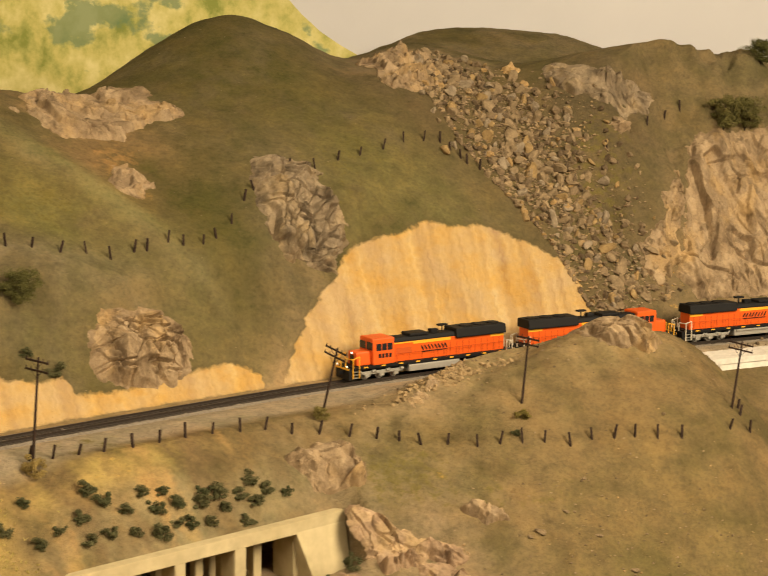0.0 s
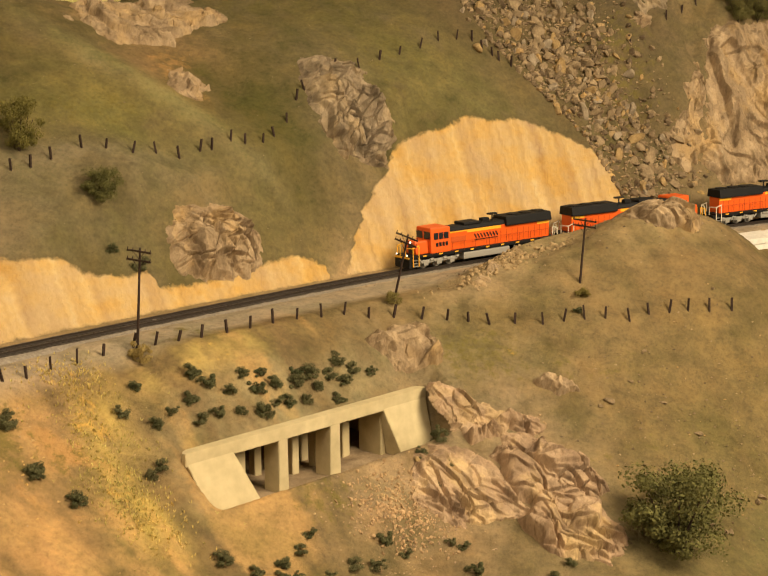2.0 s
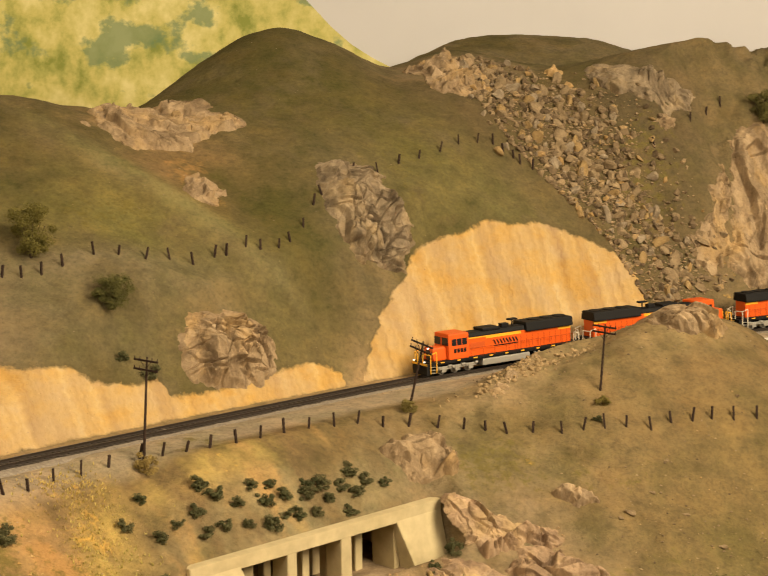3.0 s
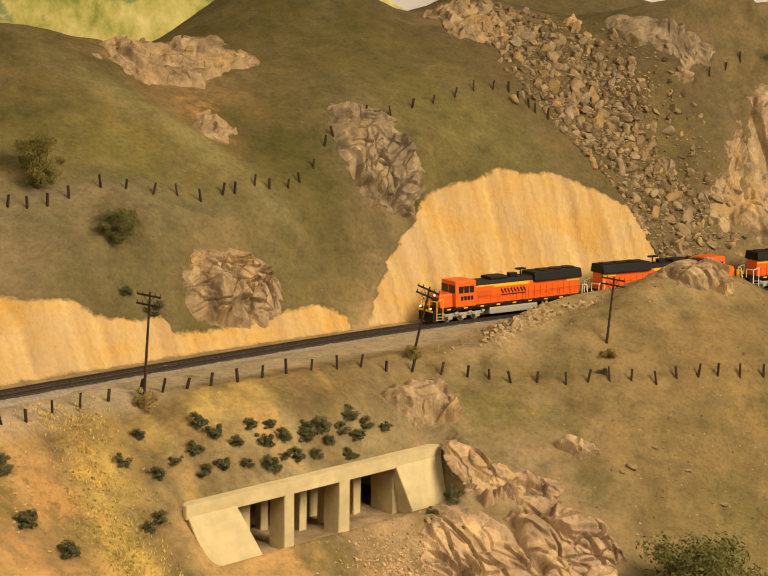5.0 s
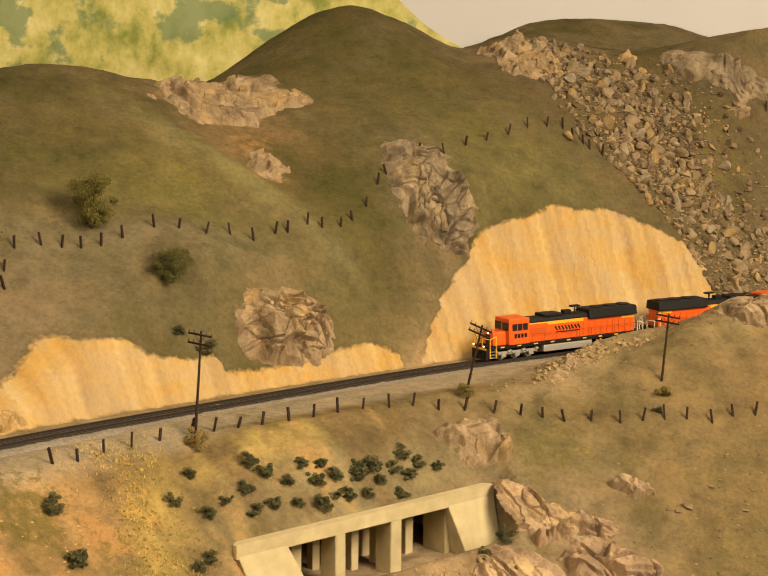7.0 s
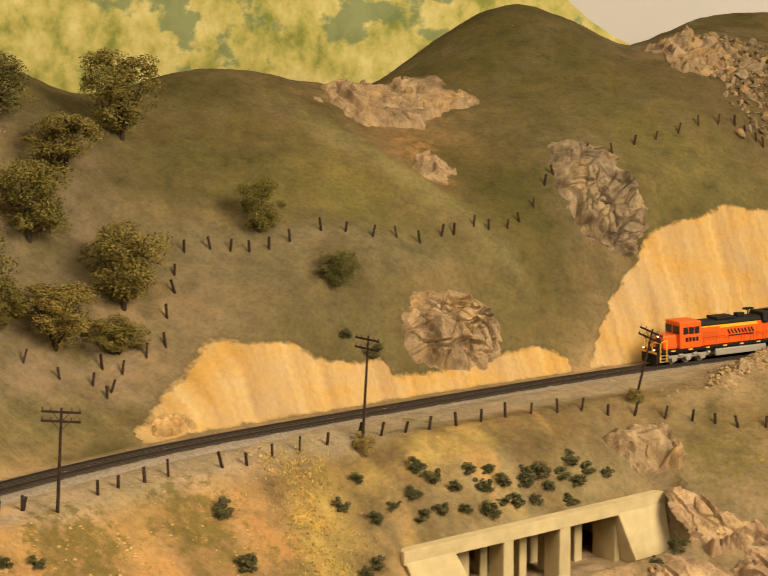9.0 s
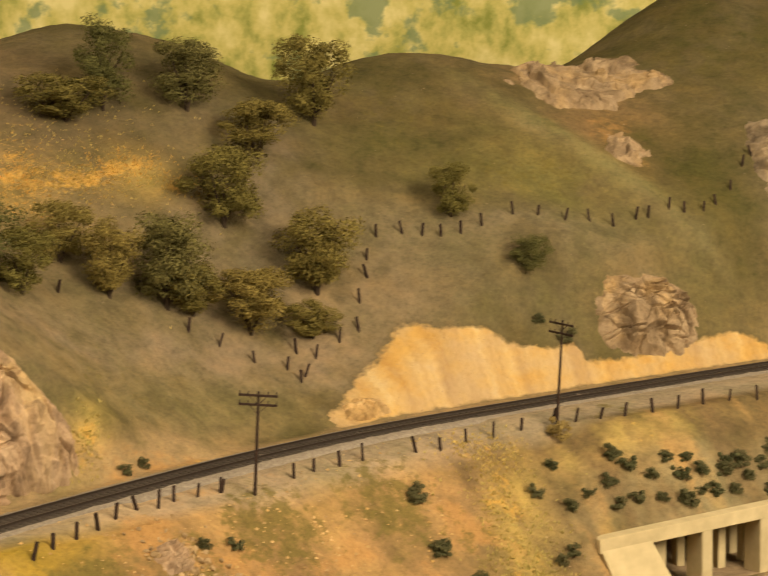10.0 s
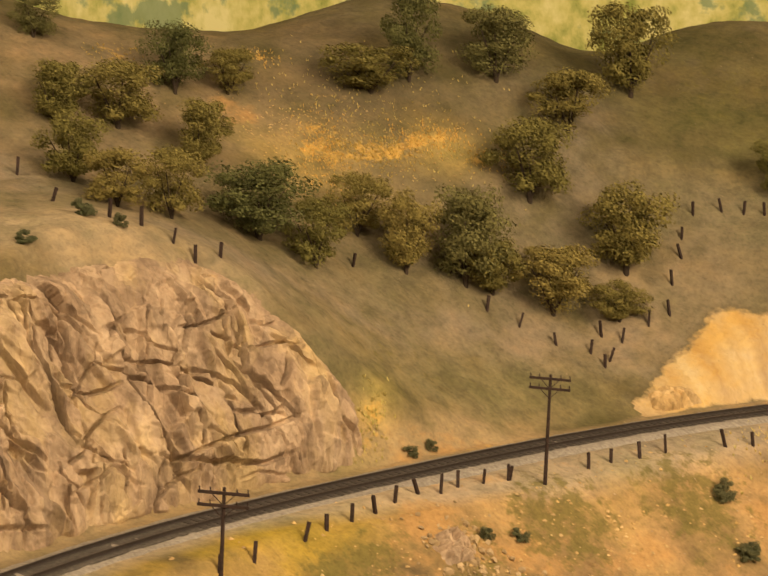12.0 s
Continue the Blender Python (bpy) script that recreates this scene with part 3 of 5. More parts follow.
PATCHES += [(.03, 1.55, .06, .05, 40, (.33, .235, .135), .7), (-.08, 1.585, .12, .035, 45, (.25, .205, .11), .8), (.30, 1.98, .15, .06, 25, (.27, .20, .10), .8), (.45, 1.75, .14, .11, 20, (.175, .128, .056), .8),
            (-.13, 1.47, .05, .03, 45, SAND, .6), (.5, 1.62, .15, .08, 20, (.145, .122, .052), .8), (-.47, 1.62, .05, .05, 30, SAND, .5)]
DUSTY, PATH_EARTH = (.30, .225, .13), (.225, .172, .108)
PATCHES += [(-.80, 1.05, .07, .05, 20, DUSTY, .95), (-.745, 1.09, .03, .05, -30, DUSTY, .8), (-.70, 1.15, .02, .05, -20, DUSTY, .7), (-.90, 1.15, .05, .04, 30, PATH_EARTH, .9), (-.72, 1.20, .05, .02, 60, PATH_EARTH, .9),
            (-.65, 1.33, .08, .018, 58, PATH_EARTH, .8), (-.57, 1.47, .08, .018, 50, PATH_EARTH, .9), (-.48, 1.56, .05, .03, 50, PATH_EARTH, .9), (-.44, 1.68, .04, .07, 0, PATH_EARTH, .7), (-.60, 1.72, .05, .06, 30, (.185, .145, .09), .8),
            (-.60, 1.60, .05, .03, 40, (.19, .148, .092), .7), (-.33, 1.82, .12, .022, 30, (.185, .15, .088), .75), (-.37, 1.73, .06, .04, 20, (.17, .138, .075), .7), (-.54, 1.29, .015, .08, -20, (.33, .23, .12), .7)]
PATCHES += [(.02, 1.93, .045, .045, 45, (.30, .21, .11), .95), (-.03, 1.87, .03, .03, 45, (.24, .175, .095), .8)]
PATCHES += [(.41, 2.43, .05, .05, 0, (.105, .080, .046), .9), (.45, 2.37, .04, .05, 0, (.12, .092, .048), .8)]
# paler along the spur, darker in the hollow beside it
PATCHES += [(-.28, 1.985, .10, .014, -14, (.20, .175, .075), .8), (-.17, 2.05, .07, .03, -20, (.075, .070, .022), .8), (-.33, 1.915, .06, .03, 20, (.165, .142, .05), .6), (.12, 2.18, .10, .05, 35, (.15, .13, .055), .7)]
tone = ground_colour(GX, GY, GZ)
# the gallery's mouth is left open
cx, cy = GX.ravel()[GQ].mean(1), GY.ravel()[GQ].mean(1)
gu, gv = gallery_axes(cx, cy)
GQ = GQ[~((gu > .012) & (gu < .345) & (gv > -.006) & (gv < .0065))]
gme = from_arrays("ground", np.stack([GX, GY, GZ], -1).reshape(-1, 3), GQ, EARTH)
at_ = gme.color_attributes.new("tone", "FLOAT_COLOR", "POINT")
at_.data.foreach_set("color", np.concatenate([tone, np.ones(tone.shape[:2] + (1,))], -1).astype(np.float32).ravel())
MOSS = [(-.500, 1.050, .016, .05, -14, .60), (-.418, 1.235, .04, .05, -25, .60), (-.351, 1.36, .045, .05, -35, .58), (-.40, 1.12, .035, .05, -20, .56), (-.45, 1.145, .02, .03, -20, .55), (-.03, 1.50, .05, .025, 45, .5),
        (.14, 1.76, .05, .04, 20, .52), (.26, 1.76, .10, .035, 20, .42), (-.20, 1.63, .06, .03, 45, .45), (-.60, 1.33, .10, .06, 50, .40), (-.33, 1.917, .07, .035, 30, .5), (-.27, 1.40, .05, .05, -30, .45),
        (-.50, 1.92, .09, .09, 0, .42), (.35, 1.66, .12, .06, 15, .42), (.05, 2.2, .12, .08, 40, .42), (.40, 2.36, .05, .08, -30, .5)]
CLAY_SPOTS = [(-.475, 1.105, .03, .06, -20, .55), (-.435, 1.175, .03, .06, -25, .5), (-.36, 1.263, .03, .05, -30, .5), (-.455, 1.285, .025, .10, -28, .45), (-.31, 1.36, .04, .07, -35, .5), (-.545, 1.27, .014, .08, -18, .5),
              (-.25, 2.06, .05, .05, 0, .45), (-.865, 1.452, .03, .03, 0, .5), (-.39, 1.42, .03, .06, -38, .45)]
STRAW_SPOTS = [(-.785, 1.486, .022, .035, 30, .52), (-.745, 1.535, .04, .013, 52, .58), (-.716, 1.588, .035, .012, 52, .52), (-.66, 1.62, .02, .010, 50, .48), (-.90, 1.553, .015, .01, 40, .45), (-.993, 1.423, .02, .015, 40, .45),
               (-.78, 1.56, .08, .06, 50, .36), (-.583, 1.225, .008, .018, 10, .55), (-.271, 1.457, .022, .04, 20, .46), (-.225, 1.39, .022, .035, 20, .46), (-.30, 1.492, .03, .02, 40, .40), (-.16, 1.6, .06, .02, 45, .38),
               (-.52, 1.30, .01, .03, -18, .44), (.182, 1.77, .02, .014, 0, .34), (.52, 2.33, .04, .04, 0, .38)]
cover = np.stack([scattered(GX, GY, k) for k in (MOSS, CLAY_SPOTS, STRAW_SPOTS)], -1)
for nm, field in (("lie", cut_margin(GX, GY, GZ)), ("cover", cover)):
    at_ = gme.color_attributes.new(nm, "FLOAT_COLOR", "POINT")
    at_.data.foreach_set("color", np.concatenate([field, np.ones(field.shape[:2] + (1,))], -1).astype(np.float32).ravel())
ground = tagged(new("ground", gme), "painted hillside of dry grass and ochre earth", "ground", kind="structure")

# ---------------------------------------------------------------- room round the layout
def slab(name, x0, x1, y0, y1, z0, z1, material, label, category="wall"):
    return tagged(part(name, box(bmesh.new(), x0, x1, y0, y1, z0, z1), material), label, category, kind="structure")


slab("floor", -3.3, 3.3, -2.6, 3.3, -.1, 0, plain("brown_floor", (.10, .075, .05), .8, 0, .2, 12), "plain brown floor of the room", "floor")
slab("ceiling", -3.3, 3.3, -2.6, 3.3, 2.75, 2.85, WALL, "plain off-white ceiling of the room", "ceiling")
slab("wall_front", -3.3, 3.3, -2.7, -2.6, 0, 2.75, WALL, "plain off-white wall of the room")
slab("wall_left", -3.4, -3.3, -2.6, 3.3, 0, 2.75, WALL, "plain off-white wall of the room")
slab("wall_right", 3.3, 3.4, -2.6, 3.3, 0, 2.75, WALL, "plain off-white wall of the room")
slab("layout_front", -1.3, 1.256, .43, .448, 0, .80, plain("brown_fascia", (.08, .055, .035), .6, 0, .2, 20), "plain brown board below the layout", "fascia")

WALL_PLAN = flow([(3.4, 3.08), (2.6, 3.08), (1.6, 3.08), (.8, 3.08), (.1, 3.08), (-.5, 3.06), (-1.0, 2.92), (-1.38, 2.6), (-1.55, 2.1), (-1.58, 1.5), (-1.58, .9), (-1.58, .3)], 16)


def ribbon(plan, low, high, thick):
    """A wall along a plan, with thickness, between two heights."""
    tg = np.gradient(plan, axis=0)
    nn = np.stack([-tg[:, 1], tg[:, 0]], 1) / np.linalg.norm(tg, axis=1)[:, None]
    n, rows = len(plan), []
    for off, zz in ((0, low), (0, high), (thick, high), (thick, low)):
        q = plan - nn * off
        rows.append(np.column_stack([q, np.broadcast_to(zz, n)]))
    k = np.arange(n - 1)
    quads = [np.stack([a * n + k, a * n + k + 1, b * n + k + 1, b * n + k], -1) for a, b in ((0, 1), (1, 2), (2, 3), (3, 0))]
    return np.concatenate(rows), np.concatenate(quads)


tagged(new("backdrop_wall", from_arrays("backdrop_wall", *ribbon(WALL_PLAN, 0.0, 2.75, .03), WALL)), "off-white painted wall behind the layout", "wall", kind="structure")
paint = WALL_PLAN[(WALL_PLAN[:, 0] < .12)]
run = paint[:, 0]
crest = np.where(run > -.65, 1.532 + .75 * np.clip(.016 - run, -.1, .65) + .012 * np.sin(run * 23), 2.03)
tg = np.gradient(paint, axis=0)
inward = np.stack([-tg[:, 1], tg[:, 0]], 1) / np.linalg.norm(tg, axis=1)[:, None]
tagged(new("backdrop_mural", from_arrays("backdrop_mural", *ribbon(paint + inward * .004, .9, crest, .002), MURAL)), "hand-painted yellow-green hills on the backdrop wall", "mural", kind="structure")

# ---------------------------------------------------------------- railway track
tg = np.gradient(RAIL_LINE, axis=0)
ACROSS = np.stack([-tg[:, 1], tg[:, 0]], 1) / np.linalg.norm(tg, axis=1)[:, None]
LEVEL = rail_level(RAIL_LINE[:, 0])
ARC = np.concatenate([[0], np.cumsum(np.hypot(*np.diff(RAIL_LINE, axis=0).T))])


def on_track(s):
    """Place on top of the rails, s metres along, and the heading in degrees."""
    x, y = np.interp(s, ARC, RAIL_LINE[:, 0]), np.interp(s, ARC, RAIL_LINE[:, 1])
    x2, y2 = np.interp(s + .02, ARC, RAIL_LINE[:, 0]), np.interp(s + .02, ARC, RAIL_LINE[:, 1])
    return x, y, float(rail_level(x)), math.degrees(math.atan2(y2 - y, x2 - x))


def along(profile):
    """Sweeps a cross-section of (across, up) along the track."""
    n, m = len(RAIL_LINE), len(profile)
    v = np.concatenate([np.column_stack([RAIL_LINE + ACROSS * a, LEVEL + z]) for a, z in profile])
    k = np.arange(n - 1)
    q = np.concatenate([np.stack([i * n + k, i * n + k + 1, (i + 1) % m * n + k + 1, (i + 1) % m * n + k], -1) for i in range(m)])
    return v, q


track = thing("railway_track", (0, 0, 0), "single railway track on grey ballast along the hillside", "railway track", kind="structure")
v, q = along([(-.034, -.009), (-.0215, -.0035), (0, -.0033), (.0215, -.0035), (.034, -.009), (0, -.02)])
v[:, 2] += .0009 * rough(v[:, 0], v[:, 1], .006, 5, 2) * 1.0
part("ballast", from_arrays("ballast", v, q, BALLAST), None, track, "grey stone ballast bed")
v, q = along([(-.0165, -.0034), (-.015, -.0029), (.015, -.0029), (.0165, -.0034), (0, -.005)])
part("ballast_crown", from_arrays("ballast_crown", v, q, STAINED), None, track, "dark oil-stained ballast between the rails")
for side in (-1, 1):
    c = side * .00865
    part("rail", from_arrays("rail", *along([(c - .0012, -.0026), (c - .0004, -.002), (c - .0006, 0), (c + .0006, 0), (c + .0004, -.002), (c + .0012, -.0026)]), RAIL, False), None, track, "dark weathered steel rail")
sleeper = bpy.data.meshes.new("sleeper")
bm = box(bmesh.new(), -.0019, .0019, -.0155, .0155, -.0050, -.0024, .0003)
bm.to_mesh(sleeper)
bm.free()
sleeper.materials.append(SLEEPER)
for s in np.arange(.30, 2.55, .0076):
    x, y, z, turn = on_track(s)
    ob = part("sleeper", sleeper, None, track)
    ob.matrix_basis = pose(x, y, z, 0, 0, turn + random.uniform(-2, 2))


# ---------------------------------------------------------------- rock outcrops
def facets(a, b, size, seed):
    """Broken planes in -1..1: a net of triangles with its corners at random heights."""
    a, b = a / size + .45 * rough(a, b, size * 2.2, seed + 3, 1), b / size + .45 * rough(b, a, size * 2.2, seed + 4, 1)
    i, j = np.floor(a).astype(np.int64), np.floor(b).astype(np.int64)
    u, v = a - i, b - j
    h00, h10, h01, h11 = (hashed(i + p, j + q, seed) for p, q in ((0, 0), (1, 0), (0, 1), (1, 1)))
    return 2 * np.where(u + v < 1, h00 + u * (h10 - h00) + v * (h01 - h00), h11 + (1 - u) * (h01 - h11) + (1 - v) * (h10 - h11)) - 1


def blocks(u, v, size, seed):
    """Blocks parted by joints: which block a place belongs to, how far it stands out with its own tilt, and its distance to the joint."""
    a, b = u / size, v / size
    i0, j0 = np.floor(a).astype(np.int64), np.floor(b).astype(np.int64)
    f1, f2, cell, face = np.full(a.shape, 9.0), np.full(a.shape, 9.0), np.zeros(a.shape), np.zeros(a.shape)
    for i, j in ((i0 + p, j0 + q) for p in (-1, 0, 1) for q in (-1, 0, 1)):
        du, dv = a - i - hashed(i, j, seed), b - j - hashed(i, j, seed + 1)
        r = np.hypot(du, dv)
        near = r < f1
        own = 2 * hashed(i, j, seed + 2) - 1 + 2.6 * (hashed(i, j, seed + 3) - .5) * du + 2.6 * (hashed(i, j, seed + 4) - .5) * dv
        f2 = np.where(near, f1, np.minimum(f2, r))
        cell, face = np.where(near, np.floor(hashed(i, j, seed + 5) * 9999), cell), np.where(near, own, face)
        f1 = np.where(near, r, f1)
    return cell, face, (f2 - f1) * size


def within(u, v, rim):
    """Distance to an outline, positive inside it."""
    near, odd = np.full(u.shape, 9.0), np.zeros(u.shape, bool)
    for (ax, ay), (bx, by) in zip(rim, rim[1:] + rim[:1]):
        ex, ey = bx - ax, by - ay
        k = np.clip(((u - ax) * ex + (v - ay) * ey) / (ex * ex + ey * ey), 0, 1)
        near = np.minimum(near, np.hypot(u - ax - k * ex, v - ay - k * ey))
        odd ^= ((ay > v) != (by > v)) & (u < ex * (v - ay) / (ey if ey else 1e-9) + ax)
    return np.where(odd, near, -near)


def softened(h, times_over):
    """Takes the sharpest corners off a relief."""
    for _ in range(times_over):
        h = np.pad(h, 1, mode="edge")
        h = (h[:-2] + 2 * h[1:-1] + h[2:]) / 4
        h = (h[:, :-2] + 2 * h[:, 1:-1] + h[:, 2:]) / 4
    return h


def fissures(u, v, count, seed, leans, long, tall, wide):
    """Deep narrow cracks in bent lines along the given directions, one lip of each standing proud as a flake."""
    rng, h = random.Random(seed), np.zeros(u.shape)
    for _ in range(count):
        a, length = radians(rng.choice(leans) + rng.gauss(0, 7)), long * rng.uniform(.35, 1.3)
        line = [(rng.uniform(u.min(), u.max()), rng.uniform(v.min(), v.max()))]
        for _ in range(4):
            a += rng.gauss(0, .20)
            line.append((line[-1][0] + math.cos(a) * length / 4, line[-1][1] + math.sin(a) * length / 4))
        lip, slot, sign = tall * rng.uniform(.3, 1.2), tall * rng.uniform(1.2, 2.6), rng.choice((-1, 1))
        reach = 9 * tall
        cols = slice(*np.searchsorted(u[0], (min(p[0] for p in line) - reach, max(p[0] for p in line) + reach)))
        rows = slice(*np.searchsorted(v[:, 0], (min(p[1] for p in line) - reach, max(p[1] for p in line) + reach)))
        uu, vv = u[rows, cols], v[rows, cols]
        near, side, far = np.full(uu.shape, 9.0), np.zeros(uu.shape), np.zeros(uu.shape)
        for k, ((px, py), (qx, qy)) in enumerate(zip(line, line[1:])):
            ex, ey = qx - px, qy - py
            f = np.clip(((uu - px) * ex + (vv - py) * ey) / (ex * ex + ey * ey), 0, 1)
            r = np.hypot(uu - px - f * ex, vv - py - f * ey)
            closer = r < near
            near, far = np.where(closer, r, near), np.where(closer, (k + f) / 4, far)
            side = np.where(closer, (ex * (vv - py) - ey * (uu - px)) / (length / 4), side)
        taper = np.sqrt(np.clip(np.sin(np.pi * np.clip(far, 0, 1)), 0, 1))
        over = np.clip(.5 + side * sign / wide, 0, 1)
        h[rows, cols] += taper * (lip * np.clip(1 - near / (2.6 * tall), 0, 1) * over - slot * np.clip(1.5 - near / wide, 0, 1))
    return h


def outcrop(name, place, rim, swell, material, label, seed, grain=.03, squeeze=1.6, lean=0, deep=.006, bed=10, layer=.02, ledge=.004, split=.004, category="rock outcrop", step=.0011, normal=None, slabs=1, jag=.006, dome=.03, dig=False, cracks=0, leans=(-65, -75, -55, 20, -22), creased=0.0):
    """A rock set into the slope: its outline in millimetres across and up the slope, standing out by swell and broken into
    planes of about grain, long across lean, with ledges of a layer's height along bed and open cracks."""
    x, y = place
    e = .02
    z = land(np.array([x, x + e, x - e, x, x]), np.array([y, y, y, y + e, y - e]), False, False)[0]
    n = Vector(normal) if normal else Vector((-(z[1] - z[2]) / (2 * e), -(z[3] - z[4]) / (2 * e), 1))
    n.normalize()
    side = n.cross(Vector((0, 0, 1))).normalized() * -1
    up = n.cross(side) if n.cross(side).z > 0 else side.cross(n)
    rim = [(a / 1000, b / 1000) for a, b in rim]
    (u0, u1), (v0, v1) = ((min(k) - .012, max(k) + .012) for k in zip(*rim))
    us, vs = np.arange(u0, u1, step), np.arange(v0, v1, step)
    u, v = np.meshgrid(us, vs)
    # bring the sheet down onto the slope along its normal, on a coarse net first
    cu, cv = np.linspace(u0, us[-1], max(6, int((u1 - u0) / .007))), np.linspace(v0, vs[-1], max(6, int((v1 - v0) / .007)))
    gu, gv = np.meshgrid(cu, cv)
    base, nn = np.array([x, y, z[0]]), np.array(n)
    p = base + gu[..., None] * np.array(side) + gv[..., None] * np.array(up)
    sink = np.zeros(gu.shape)
    for _ in range(16):
        q = p + sink[..., None] * nn
        sink = sink + np.clip((land(q[..., 0], q[..., 1], True, dig)[0] - q[..., 2]) * max(nn[2], .35), -.03, .03)
    q = p + sink[..., None] * nn
    off = from_track(q[..., 0], q[..., 1])[0]
    ia, ib = (u - u0) / (cu[1] - cu[0]), (v - v0) / (cv[1] - cv[0])
    i, j = np.minimum(ia.astype(int), len(cu) - 2), np.minimum(ib.astype(int), len(cv) - 2)
    fa, fb = ia - i, ib - j

    def finer(g):
        return (g[j, i] * (1 - fa) + g[j, i + 1] * fa) * (1 - fb) + (g[j + 1, i] * (1 - fa) + g[j + 1, i + 1] * fa) * fb
    sink, off = finer(sink), finer(off)
    own = 1 if float(from_track(np.array([x]), np.array([y]))[0][0]) > 0 else -1
    inner = within(u, v, rim) + jag * facets(u, v, jag * 2.6, seed + 80) + .5 * jag * facets(u, v, jag, seed + 81)
    foot = off * own - .0365 + .003 * facets(u, v, .012, seed + 82)
    # relief
    turn = radians(lean) + .35 * rough(u, v, grain * 4, seed + 2, 1)
    q, r = (u * np.cos(turn) + v * np.sin(turn)) * squeeze, -u * np.sin(turn) + v * np.cos(turn)
    h = deep * (facets(q, r, grain, seed + 7) + .55 * facets(q * .9 + 3, r * 1.1, grain * .45, seed + 19) + .28 * facets(q, r + 5, grain * .2, seed + 29))
    for num, (angle, period, tall, often) in enumerate(((bed + 90, layer, ledge, .75), (lean + 10, grain * 1.0 / max(.8, squeeze), ledge * .85, .40), (lean - 20, grain * .62 / max(.8, squeeze), ledge * .55, .25),
                                                        (bed + 78, layer * .45, ledge * .45, .15), (lean + 34, grain * .8, ledge * .6, .10))):
        # ledges and joints: a slow fall to one side, a sheer drop to the other
        s = (u * math.cos(radians(angle)) + v * math.sin(radians(angle))) / period + .5 * rough(u, v, max(grain, period) * 1.7, seed + 33 + num, 2) + .16 * facets(u, v, grain * .4, seed + 63 + num)
        f, k = s - np.floor(s), np.floor(s).astype(np.int64)
        sheer = max(.04, 1.3 * step / period)
        h = h + tall * (np.minimum(f / sheer, (1 - f) / (1 - sheer)) - .4) * np.clip(often + 2.0 * rough(u, v, grain * 1.5, seed + 73 + num, 2), 0, 1) * (.5 + hashed(k, k * 0, seed + 36))
    if creased:
        # long broken planes, each with a tilt of its own, and a fine crinkle along them
        _, long_face, _ = blocks(q + .12 * grain * rough(u, v, grain, seed + 54, 2), r * .8, grain * .8, seed + 53)
        h = .25 * h + deep * (1.0 * long_face + .40 * facets(q * 1.3 + 2, r * .8, grain * .5, seed + 55)) + .0008 * facets(q * 2.2, r * .9, grain * .30, seed + 58)
    wu, wv = .16 * grain * rough(u, v, grain * .7, seed + 50, 3), .16 * grain * rough(u, v, grain * .7, seed + 51, 3)
    big, face, gap = blocks(q + wu, r + wv, grain * .95, seed + 52)
    _, face2, gap2 = blocks(q + 1.4 * wv, r * 1.15 + wu, grain * .42, seed + 56)
    h = h + deep * (.22 * face + (.30 if creased else .14) * face2)
    open1, open2 = np.clip(.58 + 1.9 * rough(u, v, grain * 1.2, seed + 41, 2), 0, 1), np.clip(.15 + 1.9 * rough(u, v, grain * 1.0, seed + 45, 2), 0, 1)
    slot = .0013 * max(1, squeeze) ** .8
    gape = np.maximum(np.clip(1.8 - gap / slot, 0, 1) * open1, .75 * np.clip(1.6 - gap2 / (slot * .8), 0, 1) * open2)
    if creased:
        h, gape = softened(h, 1 if creased < .5 else 2), gape * creased
    if cracks > 60:
        h = h + fissures(u, v, 16, seed + 95, leans, .15, .0055, step * 1.5)
    if cracks:
        h = h + fissures(u, v, cracks, seed + 90, leans, max(.045, grain * 1.5), .0036, step * 1.3)
    fade = np.clip(inner / max(.006, dome * .4) + (.08 if creased else .25), 0, 1)
    bulge = 1 - (1 - np.clip(inner / dome, 0, 1)) ** 2
    out = swell * bulge + fade * (h - split * gape) + .0004 * rough(u, v, .004, seed + 30, 2) + np.where(inner < 0, inner * .7, 0) - .001
    if creased:
        # the rock goes on in the depth of its cracks
        out = np.where(inner > .004, np.maximum(out, .0022), out)
    stand = np.clip(foot / (.020 if creased else .005), 0, 1) ** .7
    out = out * stand - .004 * (1 - stand)
    p = base + u[..., None] * np.array(side) + v[..., None] * np.array(up) + (sink + out)[..., None] * nn
    k = np.arange(u.size).reshape(u.shape)
    quads = np.stack([k[:-1, :-1], k[:-1, 1:], k[1:, 1:], k[1:, :-1]], -1)
    keep = (inner[:-1, :-1] > -.008) & (inner[1:, 1:] > -.008) & (foot[:-1, :-1] > -.001)
    flat, good = p.reshape(-1, 3), quads[keep]
    if not slabs:
        used, inv = np.unique(good, return_inverse=True)
        return tagged(new(name, from_arrays(name, flat[used], inv.reshape(-1, 4), material, False)), label, category)
    # a large face is made of slabs, parted along its joints
    root = thing(name, (0, 0, 0), label, category)
    ids = big[:-1, :-1][keep]
    for b in np.unique(ids):
        used, inv = np.unique(good[ids == b], return_inverse=True)
        part("slab", from_arrays("slab", flat[used], inv.reshape(-1, 4), material, False), None, root)
    return root


def ring(wide, tall, turn=0, n=9):
    """A rounded outline in millimetres."""
    c, s = math.cos(radians(turn)), math.sin(radians(turn))
    pts = [(math.cos(k * 2 * math.pi / n) * wide / 2, math.sin(k * 2 * math.pi / n) * tall / 2) for k in range(n)]
    return [(a * c - b * s, a * s + b * c) for a, b in pts]


